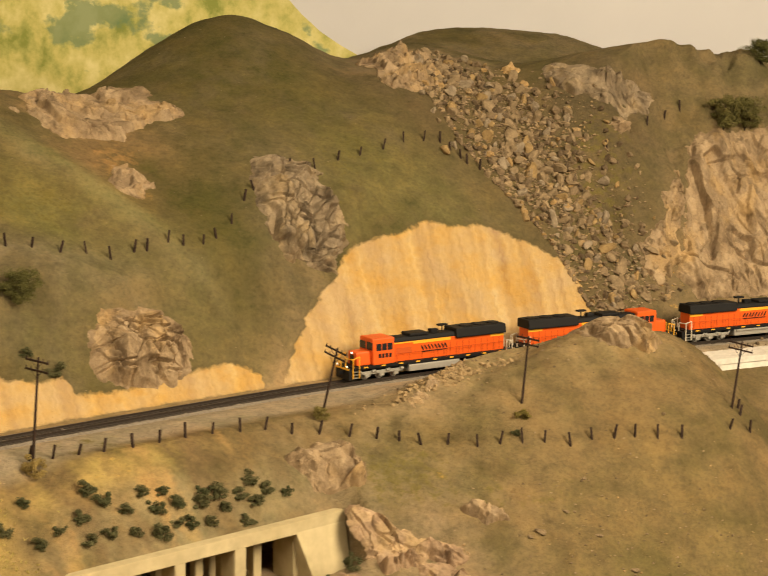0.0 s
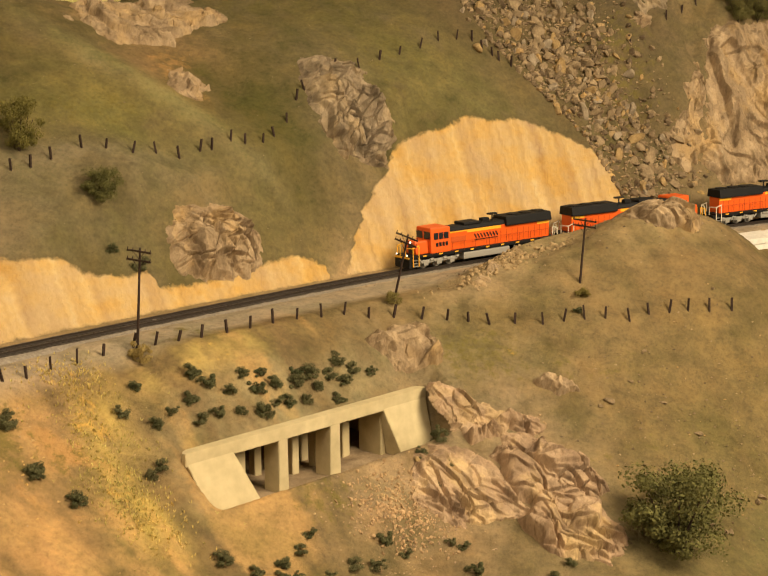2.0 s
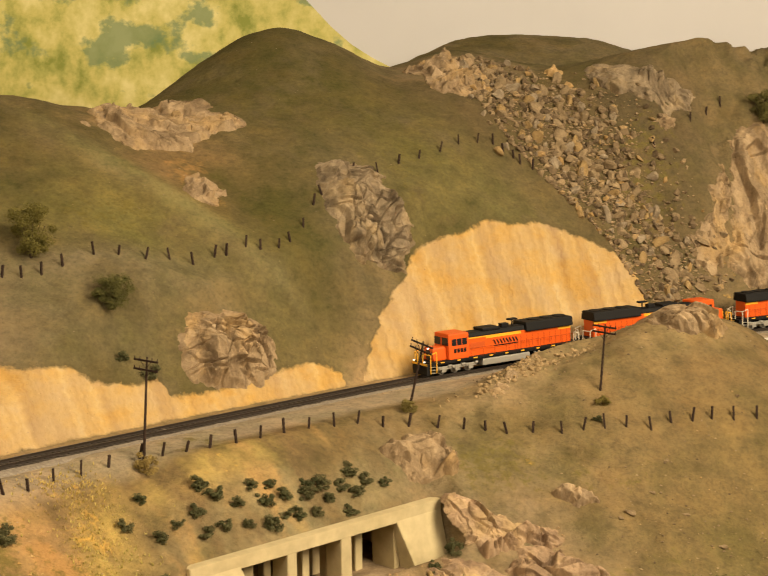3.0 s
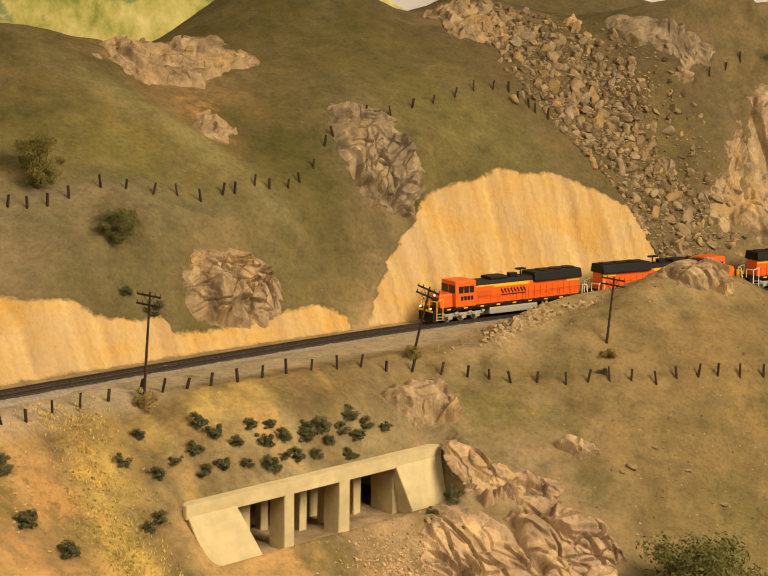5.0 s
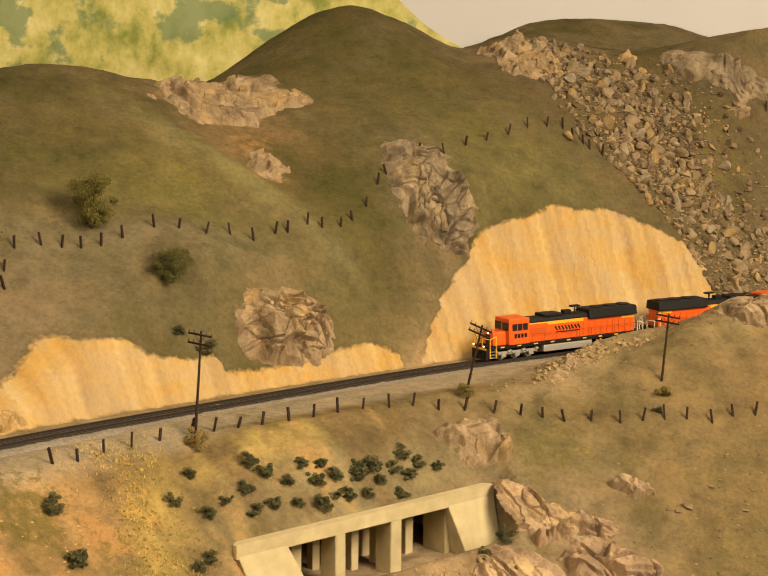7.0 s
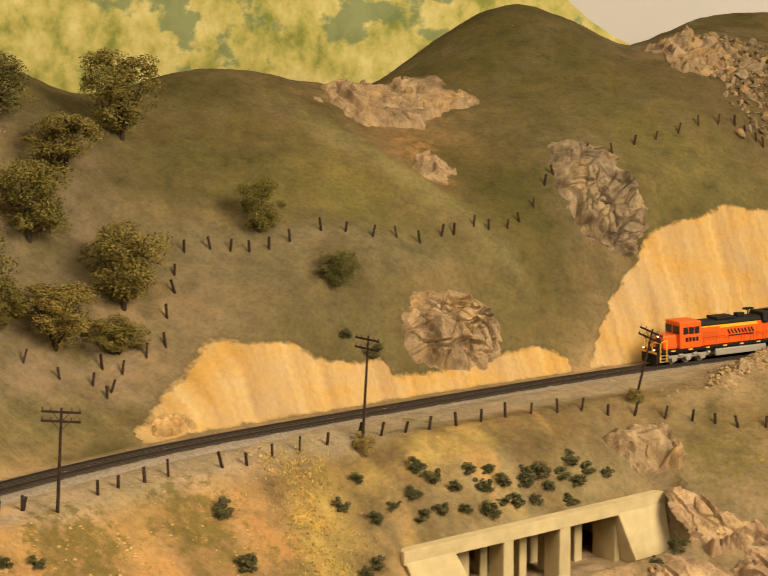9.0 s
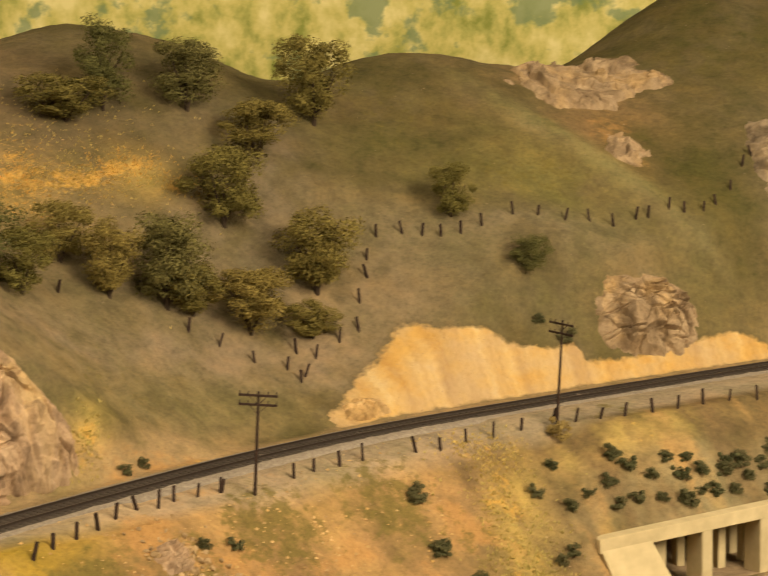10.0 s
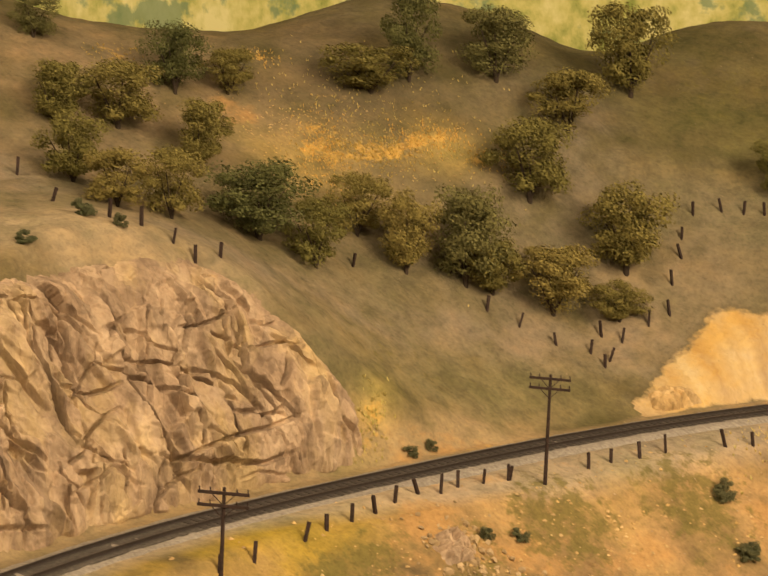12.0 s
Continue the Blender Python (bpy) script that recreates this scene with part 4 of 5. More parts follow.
outcrop("rock_face", (-.654, 1.08), [(-290, 100), (-141, 116), (-98, 122), (-59, 126), (1, 128), (49, 120), (85, 94), (113, 50), (135, 13), (150, -19), (146, -53), (128, -150), (-290, -170)], .017, ROCK_PINK,
        "tall pinkish-tan cracked rock face beside the track", 11, .040, 2.4, 3, .0056, -6, .085, .005, .006, "rock face", .0010, (.88, -.28, .42), .10, .0015, .045,
        cracks=230, leans=(-78, -84, -70, -90, -74, -66, -96, 72, 80, 20, -14, -24), creased=.12)
outcrop("boulder_outcrop", (-.175, 1.839), [(-60, 32), (-36, 60), (36, 64), (62, 36), (74, -6), (60, -34), (27, -42), (-45, -40), (-66, -20), (-70, 4)], .036, ROCK_TAN,
        "rounded tan rock outcrop above the ochre cut", 23, .040, 1.0, 35, .0065, 12, .035, .007, .012, dome=.075, cracks=52, leans=(15, 60, -40, -70, 5), creased=.5)
outcrop("grey_outcrop", (-.014, 2.097), [(-36, 112), (7, 115), (53, 100), (51, 53), (60, -9), (52, -37), (24, -72), (4, -68), (-48, -50), (-70, -18), (-58, 45)], .015, ROCK_GREY,
        "grey-brown broken rock outcrop on the grassy hill", 37, .042, 1.5, -18, .008, -25, .035, .006, .008, dome=.03, cracks=44, leans=(-30, -55, -15, 60), creased=.5)
outcrop("hill_outcrop", (-.289, 2.145), [(-125, -10), (-90, 50), (-20, 110), (50, 130), (90, 80), (108, 11), (63, -25), (-3, -56), (-66, -60), (-98, -40)], .011, ROCK_TAN,
        "tan layered rock outcrop below the hilltop", 41, .034, .6, -25, .008, -18, .020, .008, .007, jag=.014, dome=.03, cracks=32, leans=(-20, -35, 10, -60), creased=.85)
outcrop("hill_outcrop", (-.231, 2.029), [(-33, 9), (2, 32), (36, 28), (30, -9), (-8, -40), (-34, -28)], .006, ROCK_TAN, "small tan rock outcrop in the grass", 43, .020, 1.3, 15, .006, 5, .018, .004, .004, slabs=.03, jag=.009, dome=.02, cracks=32, leans=(-20, -35, 10, -60), creased=.85)
outcrop("mound_rock", (.398, 2.005), ring(128, 74, -8), .024, ROCK_TAN, "rounded tan boulder on the crest of the mound", 51, .03, .6, -20, .007, -25, .02, .006, .007, slabs=0, dome=.03, normal=(.1, -.75, .65), cracks=16, leans=(-25, 10, -50), creased=.85)
outcrop("ledge_rock", (.057, 1.736), [(-49, 19), (-7, 39), (30, 33), (42, 5), (36, -26), (12, -26), (-20, -20), (-27, 0)], .016, ROCK_TAN, "tan layered rock ledge above the concrete gallery", 57, .034, .6, -20, .006, -16, .024, .006, .007, jag=.005, dome=.015, dig=True, cracks=16, leans=(-25, 10, -50), creased=.85)
outcrop("ravine_rock", (.138, 1.691), [(-50, 31), (-40, 37), (-13, 26), (20, -8), (77, -12), (66, -51), (18, -40), (-27, -49), (-44, 0)], .012, ROCK_PINK, "tan folded rock beside the concrete gallery", 61, .055, .7, -40, .008, -38, .034, .008, .014, dome=.02, dig=False, cracks=32, leans=(-38, -30, -50, -60), creased=.85)
outcrop("ravine_rock", (.203, 1.637), [(-53, 12), (-31, 48), (2, 50), (18, 30), (60, 5), (72, -40), (20, -75), (-43, -50)], .016, ROCK_PINK, "tan folded rock running down the ravine", 67, .055, .7, -40, .008, -36, .034, .008, .014, dome=.02, dig=True, cracks=32, leans=(-38, -30, -50, -60), creased=.85)
outcrop("ravine_rock", (.235, 1.565), ring(120, 100, -30), .013, ROCK_PINK, "tan folded rock at the foot of the ravine", 71, .055, .7, -38, .008, -34, .034, .008, .014, dome=.02, dig=True, cracks=32, leans=(-38, -30, -50, -60), creased=.85)
outcrop("ravine_rock", (.115, 1.594), [(-62, 29), (-20, 54), (21, 48), (45, 27), (50, -17), (64, -52), (-30, -55), (-68, -19)], .010, ROCK_PINK, "smooth tan rock slab in the ravine", 73, .050, .6, -35, .004, -40, .03, .004, .003, dome=.02, dig=True, cracks=32, leans=(-38, -30, -50, -60), creased=.85)
outcrop("flat_rock", (.229, 1.735), [(-27, 7), (-2, 14), (23, 4), (28, -9), (2, -14), (-22, -1)], .013, ROCK_TAN, "flat tan rock lying in the grass", 79, .018, .5, -10, .003, -12, .008, .003, .002, slabs=0, jag=.003, dome=.01, cracks=8, leans=(-10, -20, 60), creased=.6)
outcrop("hilltop_rock", (.406, 2.468), [(-94, 3), (-68, 30), (-14, 14), (19, -5), (71, -4), (100, -16), (67, -46), (13, -70), (-25, -56), (-74, -27)], .005, ROCK_GREY, "grey layered rock on the far hilltop", 83, .034, .5, -25, .007, -22, .02, .008, .007, jag=.008, dome=.02, cracks=10, leans=(-25, 10, -50), creased=.85)
outcrop("hilltop_rock", (.271, 2.508), ring(34, 30), .010, ROCK_YELLOW, "ochre boulder on the far hill", 87, .015, .8, 0, .004, 0, .012, .003, .002, slabs=0, jag=.003, dome=.01, cracks=10, leans=(-25, 10, -50), creased=.85)
outcrop("hilltop_rock", (.439, 2.418), [(-27, 5), (3, 16), (33, 5), (11, -10), (-22, -8)], .009, ROCK_TAN, "small tan rock on the far hill", 89, .015, .6, -20, .004, -15, .012, .003, .002, slabs=0, jag=.004, dome=.01, cracks=10, leans=(-25, 10, -50), creased=.85)
outcrop("hilltop_rock", (.108, 2.48), [(-73, 6), (-50, 60), (14, 60), (51, -8), (65, -40), (20, -90), (-25, -80)], .006, ROCK_TAN, "broken tan rock below the far hilltop", 91, .026, 1.0, -30, .010, -30, .025, .006, .004, jag=.012, dome=.02, cracks=10, leans=(-25, 10, -50), creased=.85)
outcrop("cliff", (.60, 2.428), [(-39, 97), (-10, 124), (76, 132), (190, 150), (220, 0), (200, -150), (58, -150), (-74, -157), (-106, -125), (-78, -63), (-62, 17)], .013, ROCK_TAN, "steep tan rock cliff above the train", 95, .075, 1.9, 12, .0085, 18, .05, .006, .004, "cliff", .0014, None, .10, .006, .04, cracks=40, leans=(-62, -75, 70, -35, 25), creased=.2)
outcrop("cliff_ledge", (.51, 2.362), [(-60, -63), (-37, -11), (12, 50), (50, 100), (55, 64), (20, -13), (-5, -74), (-36, -90)], .004, ROCK_TAN, "weathered tan rock ledge beside the scree", 96, .024, 1.5, -30, .006, 20, .022, .005, .004, jag=.012, dome=.015, cracks=10, leans=(-25, 10, -50), creased=.85)
outcrop("track_rock", (-.42, 1.53), [(-26, 11), (5, 18), (24, 6), (32, -6), (-8, -20), (-27, -12)], .010, ROCK_YELLOW, "low ochre rock beside the track", 97, .02, .7, -15, .004, -10, .014, .003, .003, slabs=0, jag=.004, dome=.015)
outcrop("slope_rock", (-.458, 1.128), ring(46, 34), .006, ROCK_PINK, "crumbled pinkish rock on the bank", 99, .014, 1.0, 10, .005, 0, .014, .003, .003, slabs=0, jag=.007, dome=.01)
outcrop("mound_ledge", (.178, 1.909), ring(28, 130, -12), .002, ROCK_TAN, "broken tan ledge at the edge of the mound", 103, .018, .7, 10, .005, 0, .012, .004, .003, slabs=0, jag=.009, dome=.008)


def stone_mesh(seed, fine=2):
    """A rough angular stone about 1 across."""
    rng = random.Random(seed)
    bm = bmesh.new()
    bmesh.ops.create_icosphere(bm, subdivisions=fine, radius=.5)
    cuts = [(Vector((rng.gauss(0, 1), rng.gauss(0, 1), rng.gauss(0, 1))).normalized(), rng.uniform(.20, .36)) for _ in range(9)]
    for p in bm.verts:
        for n, h in cuts:
            d = p.co.dot(n) - h
            if d > 0:
                p.co -= n * d
        p.co *= 1 + .05 * noise.noise(p.co * 5 + Vector((seed, 0, 0)))
    me = bpy.data.meshes.new("stone")
    bm.to_mesh(me)
    bm.free()
    return me


STONES = {m: [stone_mesh(s) for s in range(5)] for m in ("tan", "grey", "ochre")}
for key, m in (("tan", STONE_TAN), ("grey", STONE_GREY), ("ochre", STONE_OCHRE)):
    for me in STONES[key]:
        me.materials.append(m)


def stone(x, y, size, key, rng, label, group, flat=False):
    ob = new("stone", rng.choice(STONES[key]))
    z = height(x, y)
    ob.matrix_basis = Matrix.Translation((x, y, z + size * .12)) @ Euler((rng.uniform(-.3, .3), rng.uniform(-.3, .3), rng.uniform(0, 6.3)) if flat else [rng.uniform(0, 6.3) for _ in range(3)]).to_matrix().to_4x4() @ Matrix.Diagonal((size * rng.uniform(.8, 1.3), size * rng.uniform(.7, 1.1), size * rng.uniform(.55, .9), 1))
    return tagged(ob, label, "stone", group)


# scree below the far hill: a band from its top corner down to the track
SCREE_T, SCREE_X, SCREE_Y = (0, .35, .7, 1), (.10, .24, .35, .46), (2.52, 2.40, 2.325, 2.265)
rng = random.Random(4)
made = 0
while made < 295:
    t, w = rng.random(), rng.gauss(.05, .5)
    half = np.interp(t, (0, .4, 1), (.05, .10, .085))
    x, y = np.interp(t, SCREE_T, SCREE_X) + w * half * .75, np.interp(t, SCREE_T, SCREE_Y) + w * half * .55
    if from_track(np.array([x]), np.array([y]))[0][0] < (.06 if x > .42 else .10):
        continue
    stone(x, y, rng.choice((.012, .014, .016, .018, .021, .026)), rng.choice(("tan", "tan", "tan", "grey", "ochre")), rng, "angular tan stone lying in the scree slope", "scree stones")
    made += 1


def rubble(name, band, count, sizes, material, label, seed):
    """Broken angular stones heaped over the ground as one mesh."""
    r = np.random.default_rng(seed)
    kinds = [np.array([p.co[:] for p in stone_mesh(40 + k, 1).vertices]) for k in range(12)]
    faces = np.array([p.vertices[:] for p in stone_mesh(40, 1).polygons])
    n = len(kinds[0])
    xy = band(r, count)
    size = r.choice(sizes, count)
    k = np.array(kinds)[r.integers(0, 12, count)] * r.uniform(.6, 1.35, (count, 1, 3))
    m = np.linalg.qr(r.normal(0, 1, (count, 3, 3)))[0]
    m[:, :, 0] *= np.sign(np.linalg.det(m))[:, None]
    v = np.einsum("nij,nkj->nki", m, k) * size[:, None, None]
    v += np.column_stack([xy, land(xy[:, 0], xy[:, 1])[0] + .10 * size])[:, None]
    q = (faces[None] + n * np.arange(count)[:, None, None]).reshape(-1, 3)
    return tagged(new(name, from_arrays(name, v.reshape(-1, 3), q, material, False)), label, "rubble", kind="stuff")


def gravel(name, band, count, sizes, material, label, seed):
    """Many small stones over the ground as one mesh; band gives a place of the plan."""
    r = np.random.default_rng(seed)
    pebble = np.array([(.5, 0, 0), (0, .45, 0), (-.5, 0, 0), (0, -.45, 0), (0, 0, .3), (0, 0, -.3)])
    tri = np.array([(0, 1, 4), (1, 2, 4), (2, 3, 4), (3, 0, 4), (1, 0, 5), (2, 1, 5), (3, 2, 5), (0, 3, 5)])
    xy = band(r, count)
    z = land(xy[:, 0], xy[:, 1])[0]
    size = r.choice(sizes, count)
    ang = r.uniform(0, 6.3, count)
    k = pebble[None] * r.uniform(.6, 1.3, (count, 6, 3)) * size[:, None, None]
    ca, sa = np.cos(ang)[:, None], np.sin(ang)[:, None]
    v = np.stack([k[..., 0] * ca - k[..., 1] * sa, k[..., 0] * sa + k[..., 1] * ca, k[..., 2]], -1) + np.column_stack([xy, z])[:, None]
    q = (tri[None] + 6 * np.arange(count)[:, None, None]).reshape(-1, 3)
    return tagged(new(name, from_arrays(name, v.reshape(-1, 3), q, material, False)), label, "gravel", kind="stuff")


def scree_band(r, n):
    t, w = r.random(n), np.clip(r.normal(0, .55, n), -.7, 1.4)
    half = np.interp(t, (0, .4, 1), (.05, .11, .085))
    return np.column_stack([np.interp(t, (0, .35, .7, 1), (.10, .24, .35, .46)) + w * half * .75, np.interp(t, (0, .35, .7, 1), (2.52, 2.40, 2.325, 2.265)) + w * half * .55])


def spot(x, y, rx, ry, turn=0):
    c, s = math.cos(radians(turn)), math.sin(radians(turn))

    def band(r, n):
        a, b = r.normal(0, rx, n), r.normal(0, ry, n)
        return np.column_stack([x + a * c - b * s, y + a * s + b * c])
    return band


rubble("scree_rubble", scree_band, 1100, (.006, .008, .010, .013, .016), STONE_HEAP, "heaped angular tan rubble of the scree slope", 21)
rubble("bank_rubble", spot(.045, 1.535, .03, .02, 40), 620, (.0022, .003, .004, .0055), BANK_STONE, "broken reddish rubble in front of the gallery", 22)
rubble("bank_rubble", spot(-.445, 1.128, .02, .02, 0), 130, (.003, .004, .006, .008), BANK_STONE, "crumbled brown rubble on the bank", 23)
rubble("mound_rubble", spot(.19, 1.913, .050, .008, 35), 190, (.003, .004, .006, .009), BANK_STONE, "crumbled tan rubble at the edge of the mound", 24)
rubble("hill_rubble", spot(.62, 2.33, .05, .05, 0), 90, (.004, .006, .009), STONE_HEAP, "loose stones below the cliff", 25)
gravel("scree_gravel", scree_band, 3600, (.002, .003, .004, .006, .008), ROCK_TAN, "loose tan gravel between the scree stones", 1)
gravel("scree_gravel", spot(-.775, 1.52, .08, .022, 45), 600, (.0012, .002, .003), ROCK_YELLOW, "loose ochre gravel on the upper slope", 2)
gravel("bank_gravel", spot(.045, 1.53, .045, .03, 40), 700, (.0015, .0025, .004), ROCK_PINK, "loose reddish gravel below the gallery", 3)
rng = random.Random(14)
for _ in range(70):
    x, y = rng.gauss(.44, .12), rng.gauss(1.69, .08)
    if from_track(np.array([x]), np.array([y]))[0][0] < -.1 and x > .27:
        stone(x, y, rng.choice((.004, .005, .006, .008, .012)), "tan", rng, "flat tan stone half sunk in the dry grass", "slope stones", True)
gravel("slope_gravel", spot(.44, 1.72, .13, .08, 20), 800, (.0014, .002, .003, .0045), STONE_HEAP, "scattered tan grit on the grass slope", 4)
gravel("bank_gravel", spot(-.40, 1.16, .05, .12, -20), 900, (.0012, .002, .003, .005), ROCK_YELLOW, "crumbled ochre stones on the bank", 8)
gravel("slope_gravel", spot(-.33, 1.47, .07, .09, -30), 400, (.001, .0015, .0025), ROCK_PINK, "scattered tan grit on the bank", 5)
gravel("slope_gravel", spot(.3, 1.98, .12, .04, 25), 400, (.0014, .0022, .0035, .005), STONE_HEAP, "scattered tan grit on the mound", 6)
gravel("hill_grit", spot(-.25, 2.0, .25, .25, 0), 500, (.0008, .0014, .002), ROCK_GREY, "scattered grit on the grassy hill", 7)


def tufts(name, band, count, tall, material, label, seed):
    """Dry grass in small tufts of leaning blades, as one mesh."""
    r = np.random.default_rng(seed)
    xy = band(r, count)
    foot = np.column_stack([xy, land(xy[:, 0], xy[:, 1])[0] - .0004])
    vs = []
    for _ in range(5):
        a, lean, h = r.uniform(0, 6.3, count), r.uniform(.2, .9, count), tall * r.uniform(.5, 1.3, count)
        way = np.stack([np.cos(a), np.sin(a), 0 * a], 1)
        flat = np.stack([-np.sin(a), np.cos(a), 0 * a], 1) * (h * .16)[:, None]
        tip = foot + way * (h * lean)[:, None] + np.array([0, 0, 1]) * (h * (1.1 - .5 * lean))[:, None]
        vs.append(np.stack([foot - flat, foot + flat, tip], 1))
    v = np.concatenate(vs).reshape(-1, 3)
    return tagged(new(name, from_arrays(name, v, np.arange(len(v)).reshape(-1, 3), material, False)), label, "dry grass", kind="stuff")


STRAW, PALE_STRAW = foliage("golden_straw", (.34, .20, .04), (.62, .40, .11)), foliage("pale_straw", (.36, .28, .08), (.56, .44, .15))
for num, (bx, by, rx, ry, turn, count, mat) in enumerate(((-.785, 1.486, .014, .03, 30, 260, STRAW), (-.745, 1.535, .04, .010, 52, 420, STRAW), (-.716, 1.588, .03, .009, 52, 260, STRAW), (-.66, 1.62, .018, .008, 50, 120, STRAW),
                                                          (-.78, 1.56, .07, .05, 50, 420, PALE_STRAW), (-.99, 1.42, .02, .012, 40, 60, STRAW), (-.90, 1.553, .014, .008, 40, 60, STRAW))):
    tufts("golden_grass", spot(bx, by, rx, ry, turn), count, .0030, mat, "golden dry grass tufts on the upper slope", 60 + num)
for num, (bx, by, rx, ry, turn, count) in enumerate(((-.271, 1.457, .016, .035, 20, 260), (-.225, 1.39, .018, .03, 20, 260), (-.30, 1.492, .025, .012, 40, 160), (-.245, 1.43, .05, .05, 0, 130), (-.19, 1.365, .02, .02, 0, 160), (-.583, 1.225, .005, .014, 10, 90))):
    tufts("yellow_grass", spot(bx, by, rx, ry, turn), count, .0036, PALE_STRAW, "pale yellow dry grass tufts on the bank", 80 + num)


# ---------------------------------------------------------------- fences and telegraph poles
def post_mesh(seed):
    rng = random.Random(seed)
    bm = box(bmesh.new(), -.0013, .0013, -.0011, .0011, -.006, .0145, .0003)
    for p in bm.verts:
        k = 1 + .12 * noise.noise(p.co * 400 + Vector((seed, 3, 1)))
        p.co.x *= k
        p.co.y *= k
        if p.co.z > .012:
            p.co.z += p.co.x * rng.uniform(-.6, .6)
    me = bpy.data.meshes.new("fence_post")
    bm.to_mesh(me)
    bm.free()
    me.materials.append(POST)
    return me


POSTS = [post_mesh(s) for s in range(4)]


def fence(places, group, label, seed, tilt=7, tall=1.0):
    rng = random.Random(seed)
    for x, y in places:
        ob = new("fence_post", rng.choice(POSTS))
        ob.matrix_basis = pose(x, y, height(x, y), rng.gauss(0, tilt), rng.gauss(3, tilt), rng.uniform(0, 180)) @ Matrix.Diagonal((1, 1, tall * rng.uniform(.8, 1.12), 1))
        tagged(ob, label, "fence post", group)


fence([(-0.545, 0.945), (-0.538, 0.976), (-0.529, 1.027), (-0.526, 1.052), (-0.521, 1.08), (-0.515, 1.105), (-0.513, 1.132), (-0.507, 1.159), (-0.495, 1.174), (-0.49, 1.194), (-0.478, 1.216), (-0.466, 1.237), (-0.465, 1.238), (-0.425, 1.309), (-0.415, 1.335), (-0.399, 1.362), (-0.385, 1.389), (-0.347, 1.439), (-0.328, 1.459), (-0.31, 1.49), (-0.289, 1.519), (-0.267, 1.551), (-0.24, 1.578), (-0.218, 1.588), (-0.195, 1.603), (-0.172, 1.618), (-0.146, 1.639), (-0.122, 1.662), (-0.098, 1.687), (-0.072, 1.712), (-0.044, 1.735), (-0.018, 1.752), (0.011, 1.764)],
      "track fence posts", "short dark timber fence post on the track bank", 1)
fence([(0.041, 1.781), (0.075, 1.793), (0.106, 1.802), (0.132, 1.806), (0.157, 1.803), (0.188, 1.807), (0.222, 1.807), (0.248, 1.813), (0.274, 1.819), (0.3, 1.823), (0.331, 1.829), (0.357, 1.843), (0.384, 1.851), (0.409, 1.859), (0.437, 1.865), (0.467, 1.873), (0.532, 1.914), (0.561, 1.934), (0.552, 1.955), (0.552, 1.97)],
      "slope fence posts", "short dark timber fence post below the mound", 2)
fence([(-0.471, 1.729), (-0.446, 1.749), (-0.425, 1.759), (-0.404, 1.764), (-0.384, 1.776), (-0.364, 1.796), (-0.334, 1.829), (-0.307, 1.842), (-0.277, 1.857), (-0.252, 1.884), (-0.225, 1.898), (-0.202, 1.924), (-0.188, 1.932), (-0.166, 1.954), (-0.148, 1.961), (-0.126, 1.982), (-0.113, 2.002), (-0.098, 2.036), (-0.087, 2.07), (-0.077, 2.088), (-0.037, 2.145), (-0.003, 2.162), (0.026, 2.193), (0.055, 2.22), (0.086, 2.254), (0.114, 2.287), (0.143, 2.312), (0.167, 2.325), (0.182, 2.323), (0.198, 2.321), (0.208, 2.318), (0.227, 2.321), (0.417, 2.386), (0.483, 2.45), (0.513, 2.479), (0.538, 2.493)],
      "hill fence posts", "short dark timber fence post on the grassy hill", 3)
fence([(-0.472, 1.696), (-0.465, 1.675), (-0.464, 1.644), (-0.456, 1.614), (-0.47, 1.592), (-0.486, 1.561), (-0.505, 1.554), (-0.506, 1.528), (-0.489, 1.523), (-0.488, 1.533), (-0.534, 1.508), (-0.567, 1.495), (-0.594, 1.478), (-0.896, 1.161), (-0.82, 1.115), (-0.757, 1.107), (-0.738, 1.123), (-0.717, 1.137), (-0.703, 1.147), (-0.699, 1.177), (-0.691, 1.387)],
      "meadow fence posts", "short dark timber fence post at the edge of the trees", 4)



def telegraph_pole(x, y, tall, lean_x, lean_y, turn, arms, label):
    """Pole, crossarms with braces and pins, the base a little way in the ground."""
    root = thing("telegraph_pole", (x, y, height(x, y) - .004), label, "telegraph pole", "telegraph poles")
    root.matrix_basis = pose(x, y, height(x, y) - .004, lean_x, lean_y, turn)
    part("pole", rod(bmesh.new(), (0, 0, -.01), (0, 0, tall), .0017, .0011, 10), POST, root)
    for i in range(arms):
        z = tall * (.965 - .085 * i)
        part("crossarm", box(bmesh.new(), -.0165, .0165, -.0022, -.0008, z - .0010, z + .0010, .0002), POST, root)
        bm = bmesh.new()
        for k in (-.0155, -.0085, .0085, .0155):
            rod(bm, (k, -.0015, z + .0008), (k, -.0015, z + .0036), .0005, .0004, 6)
        part("insulator_pins", bm, POST, root)
        bm = bmesh.new()
        for k in (-1, 1):
            rod(bm, (0, -.0016, z - .008), (k * .008, -.0016, z), .0003, None, 5)
        part("brace", bm, POST, root)
    return root


